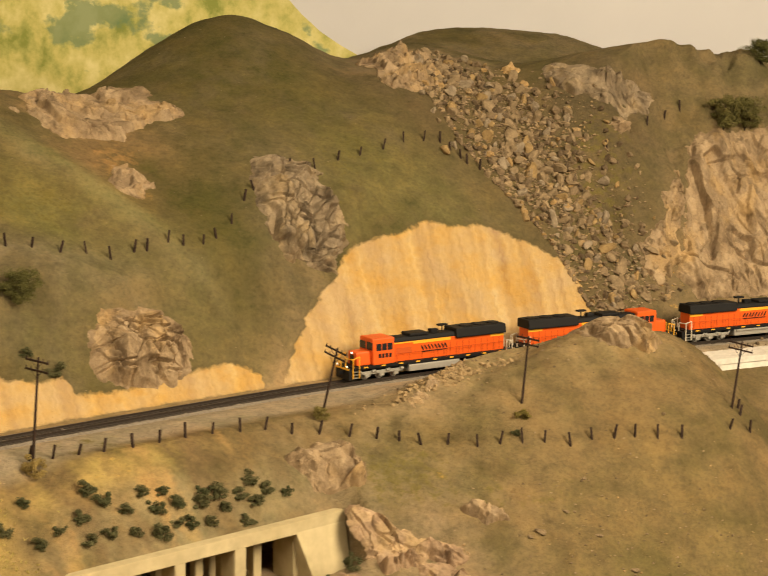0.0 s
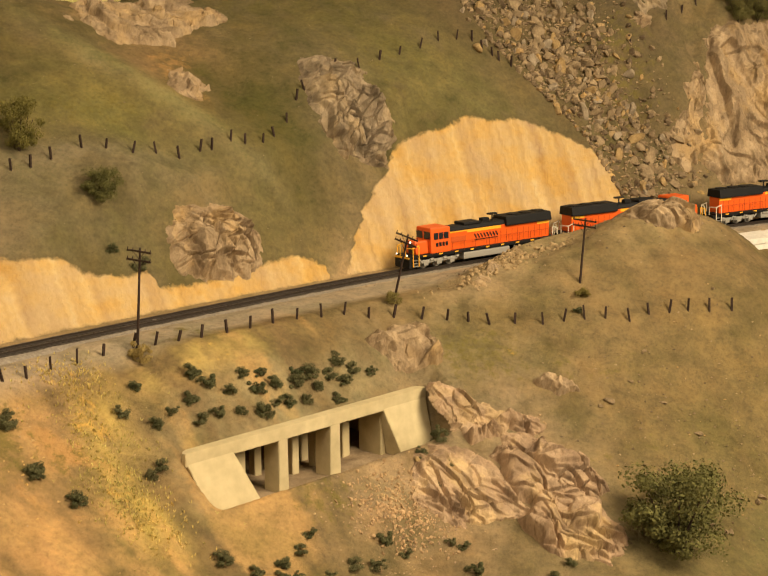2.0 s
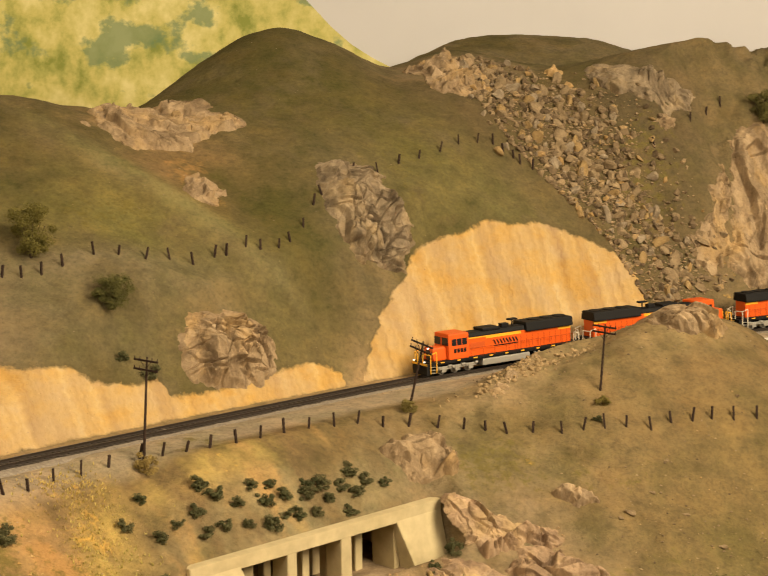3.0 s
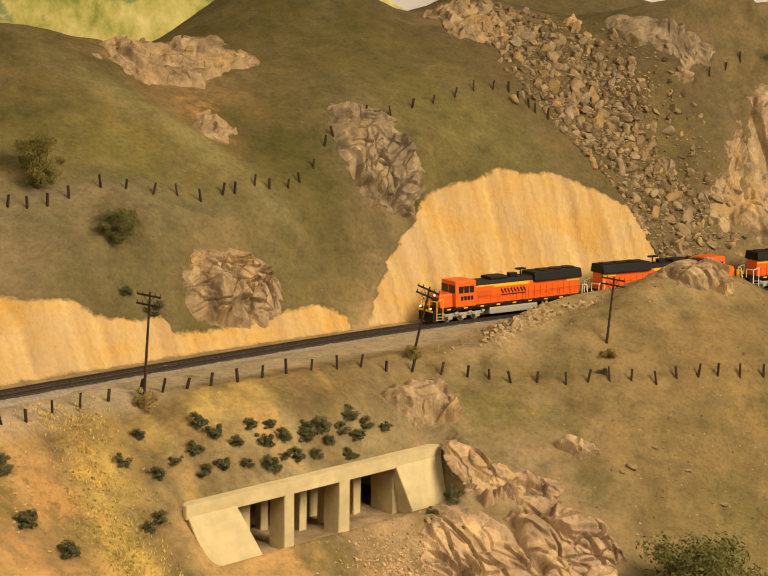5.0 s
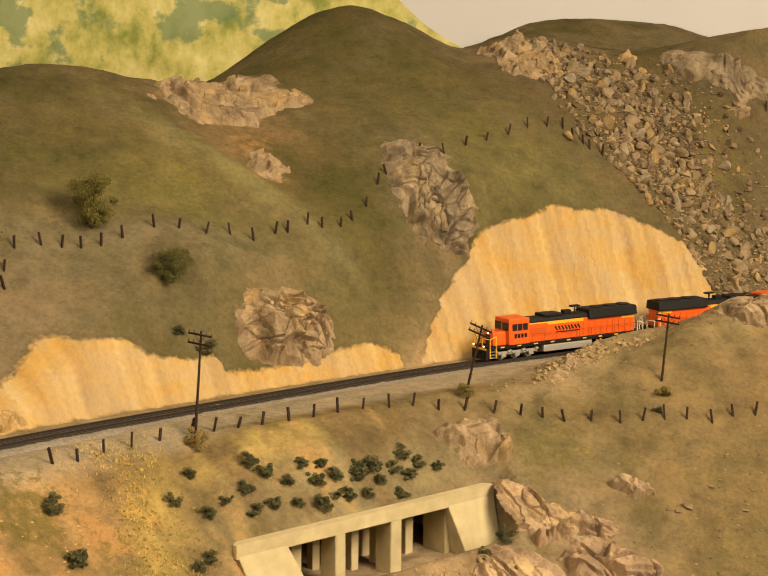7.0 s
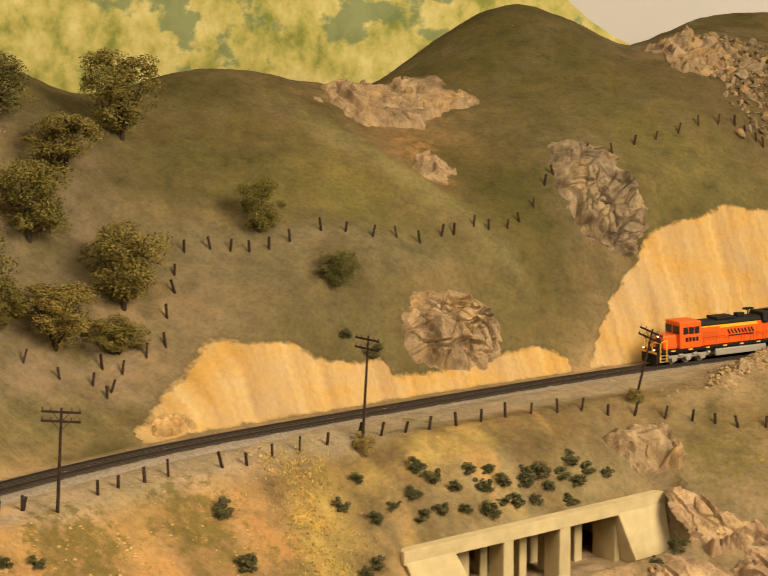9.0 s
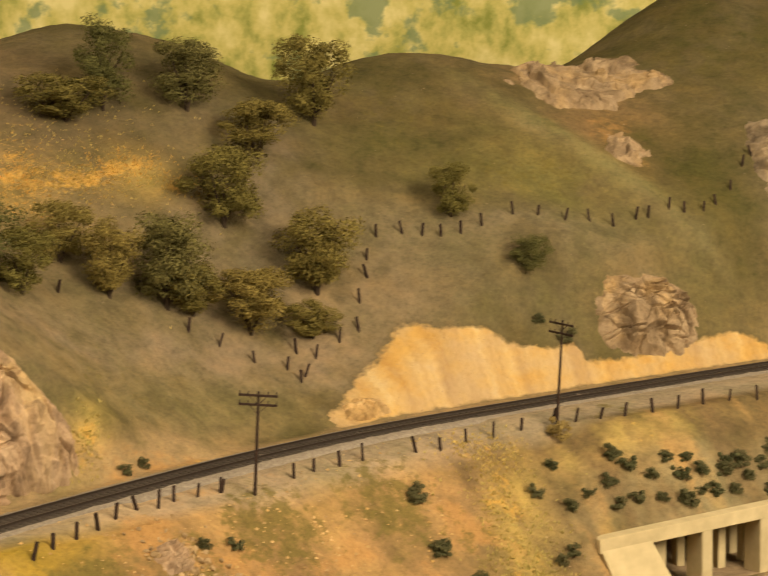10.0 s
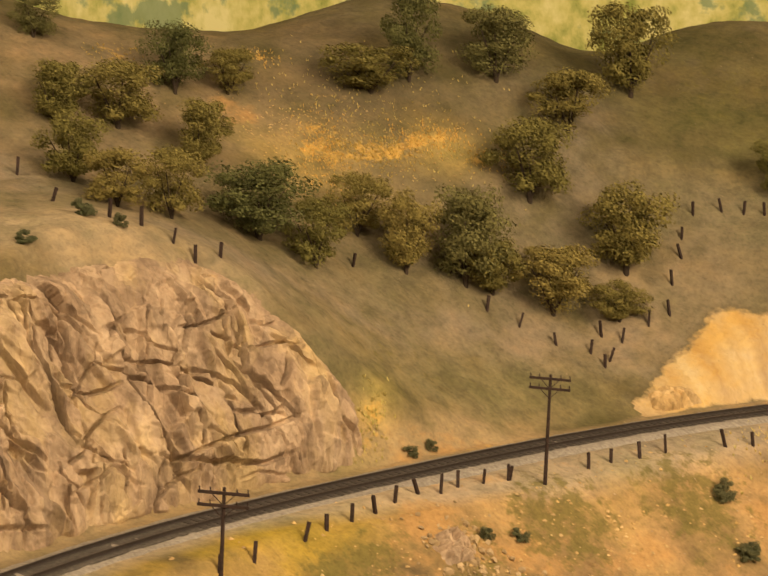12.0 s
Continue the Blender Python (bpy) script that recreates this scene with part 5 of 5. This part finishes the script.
telegraph_pole(-.441, 1.253, .093, 0, 1, 12, 2, "dark timber telegraph pole with two crossarms beside the track")
telegraph_pole(-0.524, 0.912, .096, 0, 2, 20, 2, "dark timber telegraph pole with two crossarms on the bank")
telegraph_pole(-.235, 1.575, .112, 0, 1, -35, 2, "dark timber telegraph pole with two crossarms beside the track")
telegraph_pole(.041, 1.806, .089, 0, 12, -40, 2, "leaning dark timber telegraph pole with two crossarms")
telegraph_pole(.274, 1.868, .084, 0, 2, -40, 2, "dark timber telegraph pole at the foot of the mound")
telegraph_pole(.541, 1.956, .088, 0, 4, -40, 2, "dark timber telegraph pole beyond the mound")


# ---------------------------------------------------------------- trees and shrubs
def leaf_cloud(seed, clumps, leaves, leaf, flat=1.0):
    """Leaves in uneven clumps, about 1 wide and 1 tall standing on the origin."""
    r = np.random.default_rng(seed)
    vs, n = [], 0
    for c in range(clumps):
        a, rad, h = r.uniform(0, 6.3), r.uniform(.05, .44), r.uniform(.20, .90)
        rad *= math.sqrt(max(.2, 1 - abs(h - .58) * 1.4))
        mid = np.array([math.cos(a) * rad, math.sin(a) * rad, h * flat])
        size = r.uniform(.09, .19)
        d = r.normal(0, 1, (leaves, 3))
        d /= np.linalg.norm(d, axis=1)[:, None]
        pos = mid + d * size * r.uniform(.55, 1.08, (leaves, 1)) * np.array([1, 1, .75])
        out = d + .45 * r.normal(0, 1, (leaves, 3)) + np.array([0, 0, .3])
        t1 = np.cross(out, r.normal(0, 1, (leaves, 3)))
        t1 /= np.linalg.norm(t1, axis=1)[:, None] + 1e-9
        t2 = np.cross(out, t1)
        t2 /= np.linalg.norm(t2, axis=1)[:, None] + 1e-9
        s = leaf * r.uniform(.6, 1.4, (leaves, 1))
        vs.append(np.stack([pos - t1 * s, pos + t2 * s * .6, pos + t1 * s, pos - t2 * s * .6], 1).reshape(-1, 3))
    v = np.concatenate(vs)
    return v, np.arange(len(v)).reshape(-1, 4)


def trunk_mesh(seed):
    """Several thin stems that fan out from one foot."""
    rng = random.Random(seed)
    bm = bmesh.new()
    rod(bm, (0, 0, -.08), (.005, 0, .10), .034, .026, 8)
    for k in range(6):
        a = k * 1.05 + rng.uniform(-.3, .3)
        reach = rng.uniform(.14, .30)
        knee = (math.cos(a) * reach * .35, math.sin(a) * reach * .35, rng.uniform(.24, .34))
        tip = (math.cos(a) * reach, math.sin(a) * reach, rng.uniform(.55, .8))
        rod(bm, (.004, 0, rng.uniform(.04, .09)), knee, .017, .012, 6)
        rod(bm, knee, tip, .012, .005, 6)
    me = bpy.data.meshes.new("trunk")
    bm.to_mesh(me)
    bm.free()
    me.materials.append(BARK)
    return me


CROWNS = {}
for key, m in (("olive", LEAF_OLIVE), ("green", LEAF_GREEN)):
    CROWNS[key] = [from_arrays("crown", *leaf_cloud(100 + s + 50 * (key == "green"), 46, 250, .0150), m, False) for s in range(4)]
TRUNKS = [trunk_mesh(s) for s in range(3)]
SHRUBS = {key: [from_arrays("leaves", *leaf_cloud(300 + s, 18, 210, .026, .8), m, False) for s in range(4)] for key, m in (("sage", LEAF_SAGE), ("olive", LEAF_OLIVE), ("straw", LEAF_STRAW))}


def tree(x, y, wide, tall, key, seed, label, sink=0.0):
    rng = random.Random(seed)
    root = thing("tree", (x, y, height(x, y) - sink), label, "tree", "hillside trees", rng.uniform(0, 360))
    root.scale = (wide, wide, tall)
    part("trunk", rng.choice(TRUNKS), None, root)
    part("crown", rng.choice(CROWNS[key]), None, root)
    return root


def shrub(x, y, wide, key, seed, label, group):
    rng = random.Random(seed)
    ob = new("shrub", rng.choice(SHRUBS[key] if wide < .045 else CROWNS["green"]))
    ob.matrix_basis = pose(x, y, height(x, y) - wide * .14, rng.uniform(-8, 8), rng.uniform(-8, 8), rng.uniform(0, 360)) @ Matrix.Diagonal((wide, wide, wide * rng.uniform(.75, 1.0), 1))
    return tagged(ob, label, "shrub", group)


# sagebrush on the bank above the gallery
for k, (x, y) in enumerate([(-0.176, 1.558), (-0.232, 1.523), (-0.158, 1.554), (-0.125, 1.585), (-0.107, 1.6), (-0.092, 1.602), (-0.109, 1.582), (-0.138, 1.562), (-0.125, 1.553), (-0.174, 1.53), (-0.146, 1.535), (-0.163, 1.518), (-0.203, 1.486), (-0.239, 1.484), (-0.191, 1.51), (-0.101, 1.567), (-0.089, 1.588), (-0.075, 1.597), (-0.057, 1.612), (-0.069, 1.629), (-0.055, 1.638), (-0.046, 1.633), (-0.068, 1.619), (-0.026, 1.675), (-0.033, 1.655), (-0.008, 1.679), (-0.016, 1.662), (-0.022, 1.64), (0.013, 1.694)]):
    shrub(x, y, random.Random(k).uniform(.0165, .026), "sage", k, "small dark green sagebrush on the bank", "sagebrush")
for k, (x, y) in enumerate([(-0.194, 1.435), (-0.203, 1.419), (-0.332, 1.385), (-0.301, 1.347), (-0.26, 1.346), (0.092, 1.676), (0.088, 1.637), (0.069, 1.602), (0.099, 1.61), (0.087, 1.577), (-0.049, 1.445), (-0.058, 1.421), (-0.129, 1.365), (-0.096, 1.372), (-0.073, 1.396), (-0.072, 1.383), (-0.059, 1.393), (-0.027, 1.418), (-0.004, 1.443), (0.018, 1.458), (0.028, 1.488), (0.049, 1.491), (0.098, 1.521), (0.111, 1.522), (0.124, 1.497), (0.202, 1.503), (0.224, 1.522), (-0.332, 1.386), (-0.298, 1.353), (-0.45, 1.159), (-0.433, 1.186), (-0.556, 1.246), (-0.549, 1.264), (-0.762, 1.013), (-0.767, 1.09), (-0.74, 1.096)]):
    shrub(x, y, random.Random(k + 50).uniform(.014, .025), "sage", k + 50, "small dark green sagebrush on the lower slope", "sagebrush")
for x, y, w, key in ((-.286, 1.739, .02, "sage"), (.04, 1.801, .026, "straw"), (.276, 1.847, .024, "olive"), (.266, 1.826, .014, "sage"), (-.255, 1.752, .03, "sage"), (-.232, 1.563, .03, "straw"), (-.301, 1.77, .05, "olive")):
    shrub(x, y, w, key, int(x * 999), "small dry shrub at the foot of a pole or slope", "dry shrubs")
GROVE = [(-1.049, 1.366, 0.043, 0.048), (-0.916, 1.422, 0.052, 0.072), (-0.886, 1.472, 0.048, 0.048), (-0.944, 1.268, 0.056, 0.06), (-0.91, 1.32, 0.071, 0.064), (-0.857, 1.188, 0.052, 0.064), (-0.796, 1.169, 0.046, 0.05), (-0.769, 1.208, 0.046, 0.061), (-0.837, 1.347, 0.054, 0.065), (-0.745, 1.31, 0.075, 0.073), (-0.701, 1.336, 0.049, 0.064), (-0.709, 1.428, 0.052, 0.061)]
GROVE += [(-0.66, 1.436, 0.056, 0.081), (-0.619, 1.482, 0.071, 0.095), (-0.599, 1.501, 0.057, 0.057), (-0.55, 1.538, 0.072, 0.067), (-0.496, 1.58, 0.054, 0.044), (-0.507, 1.628, 0.085, 0.095), (-0.612, 1.62, 0.076, 0.086), (-0.612, 1.725, 0.07, 0.067), (-0.581, 1.836, 0.076, 0.105), (-0.696, 1.717, 0.071, 0.082), (-0.787, 1.595, 0.084, 0.052), (-0.763, 1.638, 0.056, 0.101)]
KINDS = "ggooooooogooogooooooogog"
for k, (x, y, w, h) in enumerate(GROVE):
    tree(x, y, w * 1.36, h * 1.08, "green" if KINDS[k] == "g" else "olive", k, "bushy %s oak tree on the hillside" % ("dark green" if KINDS[k] == "g" else "olive green"), .004)
tree(-.401, 1.798, .06, .072, "olive", 31, "thin olive green bush on the open hillside", .008)
tree(.674, 2.576, .062, .045, "green", 33, "dark bushy tree on the far skyline", .004)
tree(.608, 2.493, .065, .06, "green", 34, "dark bushy tree above the cliff", .006)
tree(.646, 2.517, .06, .06, "green", 35, "dark bushy tree above the cliff", .006)
tree(.345, 1.562, .13, .115, "green", 36, "large dark green bush at the foot of the slope", .012)

for num, (x, y) in enumerate(((0.096, 1.707), (0.088, 1.701), (0.067, 1.609), (0.076, 1.593), (0.089, 1.580), (0.099, 1.610), (0.072, 1.602))):
    shrub(x, y, .017, "sage", 700 + num, "small dark sage shrub beside the concrete gallery", "gallery shrubs")
stone(0.065, 1.599, .013, "ochre", random.Random(3), "pale yellow stone among the shrubs by the gallery", "")


# ---------------------------------------------------------------- concrete gallery in the bank
def gallery():
    """Front with two wing walls, lintel and columns, and the rows of columns and beams inside."""
    root = thing("concrete_gallery", (-.176, 1.471, .982), "cream concrete gallery with three openings in the bank", "gallery", turn=44.2)
    root.rotation_euler.y = radians(-3.3)

    def prism(name, outline, y0, y1, label=""):
        """A panel from an outline of (along, up), between two depths; a negative depth stands out towards the valley."""
        bm = bmesh.new()
        front = [bm.verts.new((u, (y0[i] if isinstance(y0, tuple) else y0), w)) for i, (u, w) in enumerate(outline)]
        back = [bm.verts.new((u, y1, w)) for u, w in outline]
        bm.faces.new(front)
        bm.faces.new(back[::-1])
        n = len(outline)
        for i in range(n):
            bm.faces.new((front[i], back[i], back[(i + 1) % n], front[(i + 1) % n]))
        bmesh.ops.recalc_face_normals(bm, faces=bm.faces)
        bmesh.ops.bevel(bm, geom=list(bm.edges), offset=.0006, segments=2, affect="EDGES")
        return part(name, bm, CONCRETE, root, label)

    prism("lintel", [(0, -.014), (.352, -.014), (.352, 0), (0, 0)], -.003, .012)
    prism("wing_wall", [(0, -.003), (.059, -.003), (.092, -.088), (.022, -.088)], (0, 0, -.030, -.030), .010)
    prism("wing_wall", [(.279, -.003), (.352, -.003), (.345, -.085), (.298, -.085)], (0, 0, -.028, -.028), .010)
    for u0, u1 in ((.124, .137), (.199, .214)):
        prism("pier", [(u0, -.013), (u1, -.013), (u1 + .001, -.082), (u0, -.082)], -.003, .021)
    for u0, u1 in ((.030, .042), (.094, .108), (.175, .185), (.208, .218), (.252, .263)):
        prism("inner_column", [(u0, -.016), (u1, -.016), (u1, -.082), (u0, -.082)], .032, .042)
    for u0, u1 in ((.078, .087), (.145, .155), (.214, .225), (.268, .281)):
        prism("inner_column", [(u0, -.016), (u1, -.016), (u1, -.082), (u0, -.082)], .060, .070)
    for depth in (.030, .058):
        prism("beam", [(.03, -.0145), (.33, -.0145), (.33, -.021), (.03, -.021)], depth, depth + .013)
    for u0, u1 in ((.064, .122), (.139, .198), (.216, .285)):
        part("timber_beam", box(bmesh.new(), u0, u1, .013, .017, -.0195, -.0155, .0003), POST, root, "dark timber beam")
        part("timber_beam", box(bmesh.new(), u0 + .006, u1 - .008, .0255, .0285, -.0245, -.021, .0003), POST, root, "dark timber beam")
    for u in (.066, .139, .216):
        part("timber_post", box(bmesh.new(), u, u + .004, .0215, .0255, -.08, -.0195, .0003), POST, root, "dark timber post")
    prism("side_wall", [(.283, -.006), (.291, -.006), (.293, -.082), (.285, -.082)], .004, .039)
    prism("side_wall", [(.332, -.006), (.340, -.006), (.340, -.082), (.332, -.082)], .030, .14)
    prism("side_wall", [(.014, -.006), (.022, -.006), (.022, -.082), (.014, -.082)], .012, .14)
    prism("back_wall", [(.014, -.006), (.34, -.006), (.34, -.082), (.014, -.082)], .141, .15)
    prism("roof_slab", [(.012, -.014), (.342, -.014), (.342, -.008), (.012, -.008)], .0125, .15)
    bm = bmesh.new()
    bmesh.ops.create_grid(bm, x_segments=40, y_segments=24, size=.5)
    for p in bm.verts:
        p.co = (.176 + p.co.x * .325, .058 + p.co.y * .175, -.071 + .010 * max(0, p.co.x) + .003 * noise.noise(p.co * 9) - .02 * max(0, -.39 - p.co.y) / .11)
    part("earth_floor", bm, BANK, root, "bare earth floor")
    return root


gallery()

tagged(part("concrete_abutment", box(bmesh.new(), -.022, .022, -.02, .02, -.04, .001, .001), CONCRETE), "cream concrete abutment block on the bank below the track", "abutment").matrix_basis = pose(-0.581, 0.840, 1.058, 0, 0, 70)

# unpainted ledge that carries the track beyond the mound
ledge = thing("plaster_ledge", (0, 0, 0), "unpainted white plaster ledge below the track", "ledge", kind="structure")
sel = (RAIL_LINE[:, 0] > .47) & (RAIL_LINE[:, 0] < 1.25)
pl, ac, lv = RAIL_LINE[sel], ACROSS[sel], LEVEL[sel]
for nm, prof, lab in (("ledge_top", [(-.026, -.006), (-.085, -.010), (-.085, -.018), (-.026, -.018)], "white ledge top"), ("ledge_face", [(-.083, -.0185), (-.092, -.085), (-.10, -.085), (-.04, -.0185)], "off-white sloping face")):
    n, m = len(pl), len(prof)
    v = np.concatenate([np.column_stack([pl + ac * a, lv + z]) for a, z in prof])
    k = np.arange(n - 1)
    q = np.concatenate([np.stack([i * n + k, i * n + k + 1, (i + 1) % m * n + k + 1, (i + 1) % m * n + k], -1) for i in range(m)])
    part(nm, from_arrays(nm, v, q, PLASTER, False), None, ledge, lab)


# ---------------------------------------------------------------- locomotives, in full-size metres before scaling
HO = 1 / 87.1
SEAM, DULL, NOSE = plain("shaded_orange", (.42, .06, .01), .6), plain("dull_orange", (.50, .085, .012), .6), plain("black_nose_panel", (.03, .02, .018), .5)


def locomotive(s, facing, lamps, label):
    """A six-axle diesel with its pilot s metres along the track; facing is 1 when the cab leads."""
    length = 22.4
    mid = s + length * HO / 2
    x, y, z, turn = on_track(mid)
    root = thing("locomotive", (x, y, z), label, "locomotive", "locomotives", turn + (180 if facing > 0 else 0))
    ax, ay, az, _ = on_track(mid + .1)
    root.rotation_euler.y = math.atan2(az - z, .1) * (1 if facing > 0 else -1)
    root.scale = (HO, HO, HO)
    h = length / 2

    def p(name, bm, material, parent=root, label=""):
        return part(name, bm, material, parent, label)

    def each(name, boxes, material, parent=root, label=""):
        for b in boxes:
            part(name, box(bmesh.new(), *b), material, parent, label)

    def both(*b):
        """The same box on both sides, from its inner and outer edge across."""
        x0, x1, y0, y1, z0, z1 = b
        return [(x0, x1, y0, y1, z0, z1), (x0, x1, -y1, -y0, z0, z1)]

    # frame and walkway: x runs forward, the cab at the high end
    p("frame", box(bmesh.new(), -h + .5, h - .5, -1.45, 1.45, 1.25, 1.62, .04), BLACK)
    each("walkway_edge", both(-h + .6, h - .6, 1.46, 1.52, 1.40, 1.60), BLACK)
    each("edge_marker", [b for k in range(9) for b in both(-h + 2 + k * 2.25, -h + 2.5 + k * 2.25, 1.53, 1.56, 1.44, 1.58)], YELLOW, root, "yellow walkway edge marker")
    tank = p("fuel_tank", box(bmesh.new(), -3.4, 3.4, -1.42, 1.42, .42, 1.22, .16), TANKGREY, root, "grey fuel tank")
    p("air_reservoir", rod(bmesh.new(), (-3.2, -1.5, 1.12), (3.2, -1.5, 1.12), .14), GREY, tank)
    # long hood
    p("hood", box(bmesh.new(), -h + 1.4, 5.4, -1.0, 1.0, 1.6, 3.72, .06), ORANGE, root, "orange long hood")
    p("hood_roof", box(bmesh.new(), -3.2, 5.4, -1.02, 1.02, 3.72, 4.25, .16, .8), BLACK, root, "black roof")
    p("radiator", box(bmesh.new(), -h + 1.3, -3.0, -1.42, 1.42, 3.55, 4.62, .14, .86), BLACK, root, "black flared radiator housing")
    for k in range(3):
        p("radiator_fan", rod(bmesh.new(), (-h + 2.4 + k * 1.9, 0, 4.6), (-h + 2.4 + k * 1.9, 0, 4.72), .78, None, 20), BLACK)
    p("inertial_filter", box(bmesh.new(), .5, 3.0, -.95, .95, 4.2, 4.55, .12), BLACK)
    p("exhaust_stack", box(bmesh.new(), -1.2, -.2, -.35, .35, 4.2, 4.66, .06), BLACK)
    bm = rod(bmesh.new(), (-1.9, 0, 4.2), (-1.9, 0, 4.95), .09)
    box(bm, -2.5, -1.3, -.3, .3, 4.9, 5.1, .05)
    p("horn", bm, BLACK)
    each("hood_stripe", both(-2.4, 2.6, 1.0, 1.02, 3.38, 3.72) + both(2.6, 5.2, 1.0, 1.02, 3.58, 3.72) + both(-h + 1.42, -h + 3.3, 1.0, 1.025, 3.2, 3.54), YELLOW, root, "yellow stripe under the roof")
    each("door_seam", [b for k in range(11) for b in both(-h + 2.0 + k * .85, -h + 2.06 + k * .85, 1.0, 1.03, 1.7, 3.15)], SEAM)
    # owner's mark as slanted plain strokes
    for sy in (-1, 1):
        for k in range(8):
            bm = box(bmesh.new(), -.09, .09, -.008, .008, -.30, .30)
            ob = p("hood_mark", bm, BLACK, root, "black stroke of the owner's mark")
            ob.matrix_basis = pose(-1.75 + k * .45, sy * 1.03, 2.86, 0, 32, 0)
        ob = p("hood_mark", box(bmesh.new(), -1.9, 1.5, -.008, .008, -.05, .05), BLACK, root, "black stroke of the owner's mark")
        ob.matrix_basis = pose(0, sy * 1.03, 2.42)
    each("side_grille", both(2.8, 4.9, 1.0, 1.03, 2.45, 3.1), DULL)
    # cab and nose
    cab = p("cab", box(bmesh.new(), 5.3, 8.1, -1.5, 1.5, 1.6, 4.5, .16, .9), ORANGE, root, "orange cab")
    each("side_window", [b for k in range(3) for b in both(5.62 + k * .72, 6.22 + k * .72, 1.40, 1.455, 3.15, 3.9)], GLASS, cab)
    each("windscreen", both(8.02, 8.13, .12, 1.28, 3.2, 4.05), GLASS, cab)
    each("number_bar", [b for k in range(4) for b in both(5.75 + k * .45, 6.05 + k * .45, 1.46, 1.51, 2.35, 2.8)], BLACK, cab, "dark bar of the running number")
    p("nose", box(bmesh.new(), 8.0, 9.9, -1.0, 1.0, 1.6, 3.12, .2, .84), ORANGE, root, "orange nose")
    p("nose_door", box(bmesh.new(), 9.86, 9.94, -.4, .4, 1.7, 2.8, .02), NOSE)
    # pilots, steps and handrails
    for e in (-1, 1):
        p("pilot", box(bmesh.new(), *sorted((e * (h - .55), e * (h - .1))), -1.4, 1.4, .22, 1.5, .05), BLACK)
        p("coupler", box(bmesh.new(), *sorted((e * (h - .2), e * (h + .35))), -.18, .18, .75, 1.1, .05), BLACK)
        each("step", [b for k in range(4) for b in both(*sorted((e * (h - 1.35), e * (h - .6))), 1.1, 1.5, .4 + k * .33, .45 + k * .33)], GREY)
        for sy in (-1, 1):
            bm = bmesh.new()
            rod(bm, (e * (h - 1.35), sy * 1.5, .4), (e * (h - 1.35), sy * 1.5, 2.75), .06, None, 6)
            rod(bm, (e * (h - 1.35), sy * 1.5, 2.75), (e * (h - .55), sy * 1.5, 2.5), .06, None, 6)
            rod(bm, (e * (h - .55), sy * 1.5, .4), (e * (h - .55), sy * 1.5, 2.5), .06, None, 6)
            rod(bm, (e * (h - .2), sy * .5, 1.5), (e * (h - .2), sy * .5, 2.5), .06, None, 6)
            rod(bm, (e * (h - .2), sy * .5, 2.5), (e * (h - .5), sy * 1.5, 2.5), .06, None, 6)
            p("end_handrail", bm, YELLOW if e > 0 else PALE, root, "painted end handrail")
    for sy in (-1, 1):
        bm = rod(bmesh.new(), (-h + 1.4, sy * 1.48, 2.6), (5.0, sy * 1.48, 2.6), .03, None, 5)
        for k in range(10):
            rod(bm, (-h + 1.4 + k * 1.65, sy * 1.48, 1.6), (-h + 1.4 + k * 1.65, sy * 1.48, 2.6), .03, None, 5)
        p("side_handrail", bm, SEAM)
    p("pilot_stripe", box(bmesh.new(), h - .1, h - .06, -1.4, 1.4, 1.3, 1.52), YELLOW)
    p("headlight", rod(bmesh.new(), (9.9, 0, 2.95), (10.0, 0, 2.95), .11, None, 12), LIT if lamps else PALE, root, "white headlight")
    for sy in (-1, 1):
        p("ditch_light", rod(bmesh.new(), (h - .12, sy * 1.0, 1.72), (h, sy * 1.0, 1.72), .085, None, 12), LIT if lamps else PALE)
    # two bogies of three axles
    for cx in (-6.9, 6.9):
        bogie = p("bogie", box(bmesh.new(), cx - 2.6, cx + 2.6, -.9, .9, .55, 1.15, .05), BLACK)
        for sy in (-1, 1):
            bm = bmesh.new()
            box(bm, cx - 2.7, cx + 2.7, *sorted((sy * 1.12, sy * 1.3)), .62, .98, .05)
            for k in (-1.85, 0, 1.85):
                box(bm, cx + k - .32, cx + k + .32, *sorted((sy * 1.14, sy * 1.38)), .34, .86, .05)
                rod(bm, (cx + k + .55, sy * 1.34, .7), (cx + k + .95, sy * 1.34, 1.12), .1, None, 6)
                rod(bm, (cx + k - .55, sy * 1.34, .95), (cx + k - .9, sy * 1.34, .95), .16, None, 8)
            p("side_frame", bm, GREY, bogie, "grey bogie side frame")
        for k in (-1.85, 0, 1.85):
            bm = bmesh.new()
            for sy in (-1, 1):
                rod(bm, (cx + k, sy * .66, .53), (cx + k, sy * .80, .53), .53, None, 20)
            rod(bm, (cx + k, -.7, .53), (cx + k, .7, .53), .1, None, 8)
            p("wheelset", bm, GREY, bogie)
    return root


front = float(np.interp(.06, RAIL_LINE[:, 0], ARC))
gap = 23.1 * HO
for k, facing in enumerate((1, -1, -1, 1)):
    locomotive(front + k * gap, facing, k == 0, "orange and black model diesel locomotive %s" % ("leading the train" if k == 0 else "coupled in the train"))
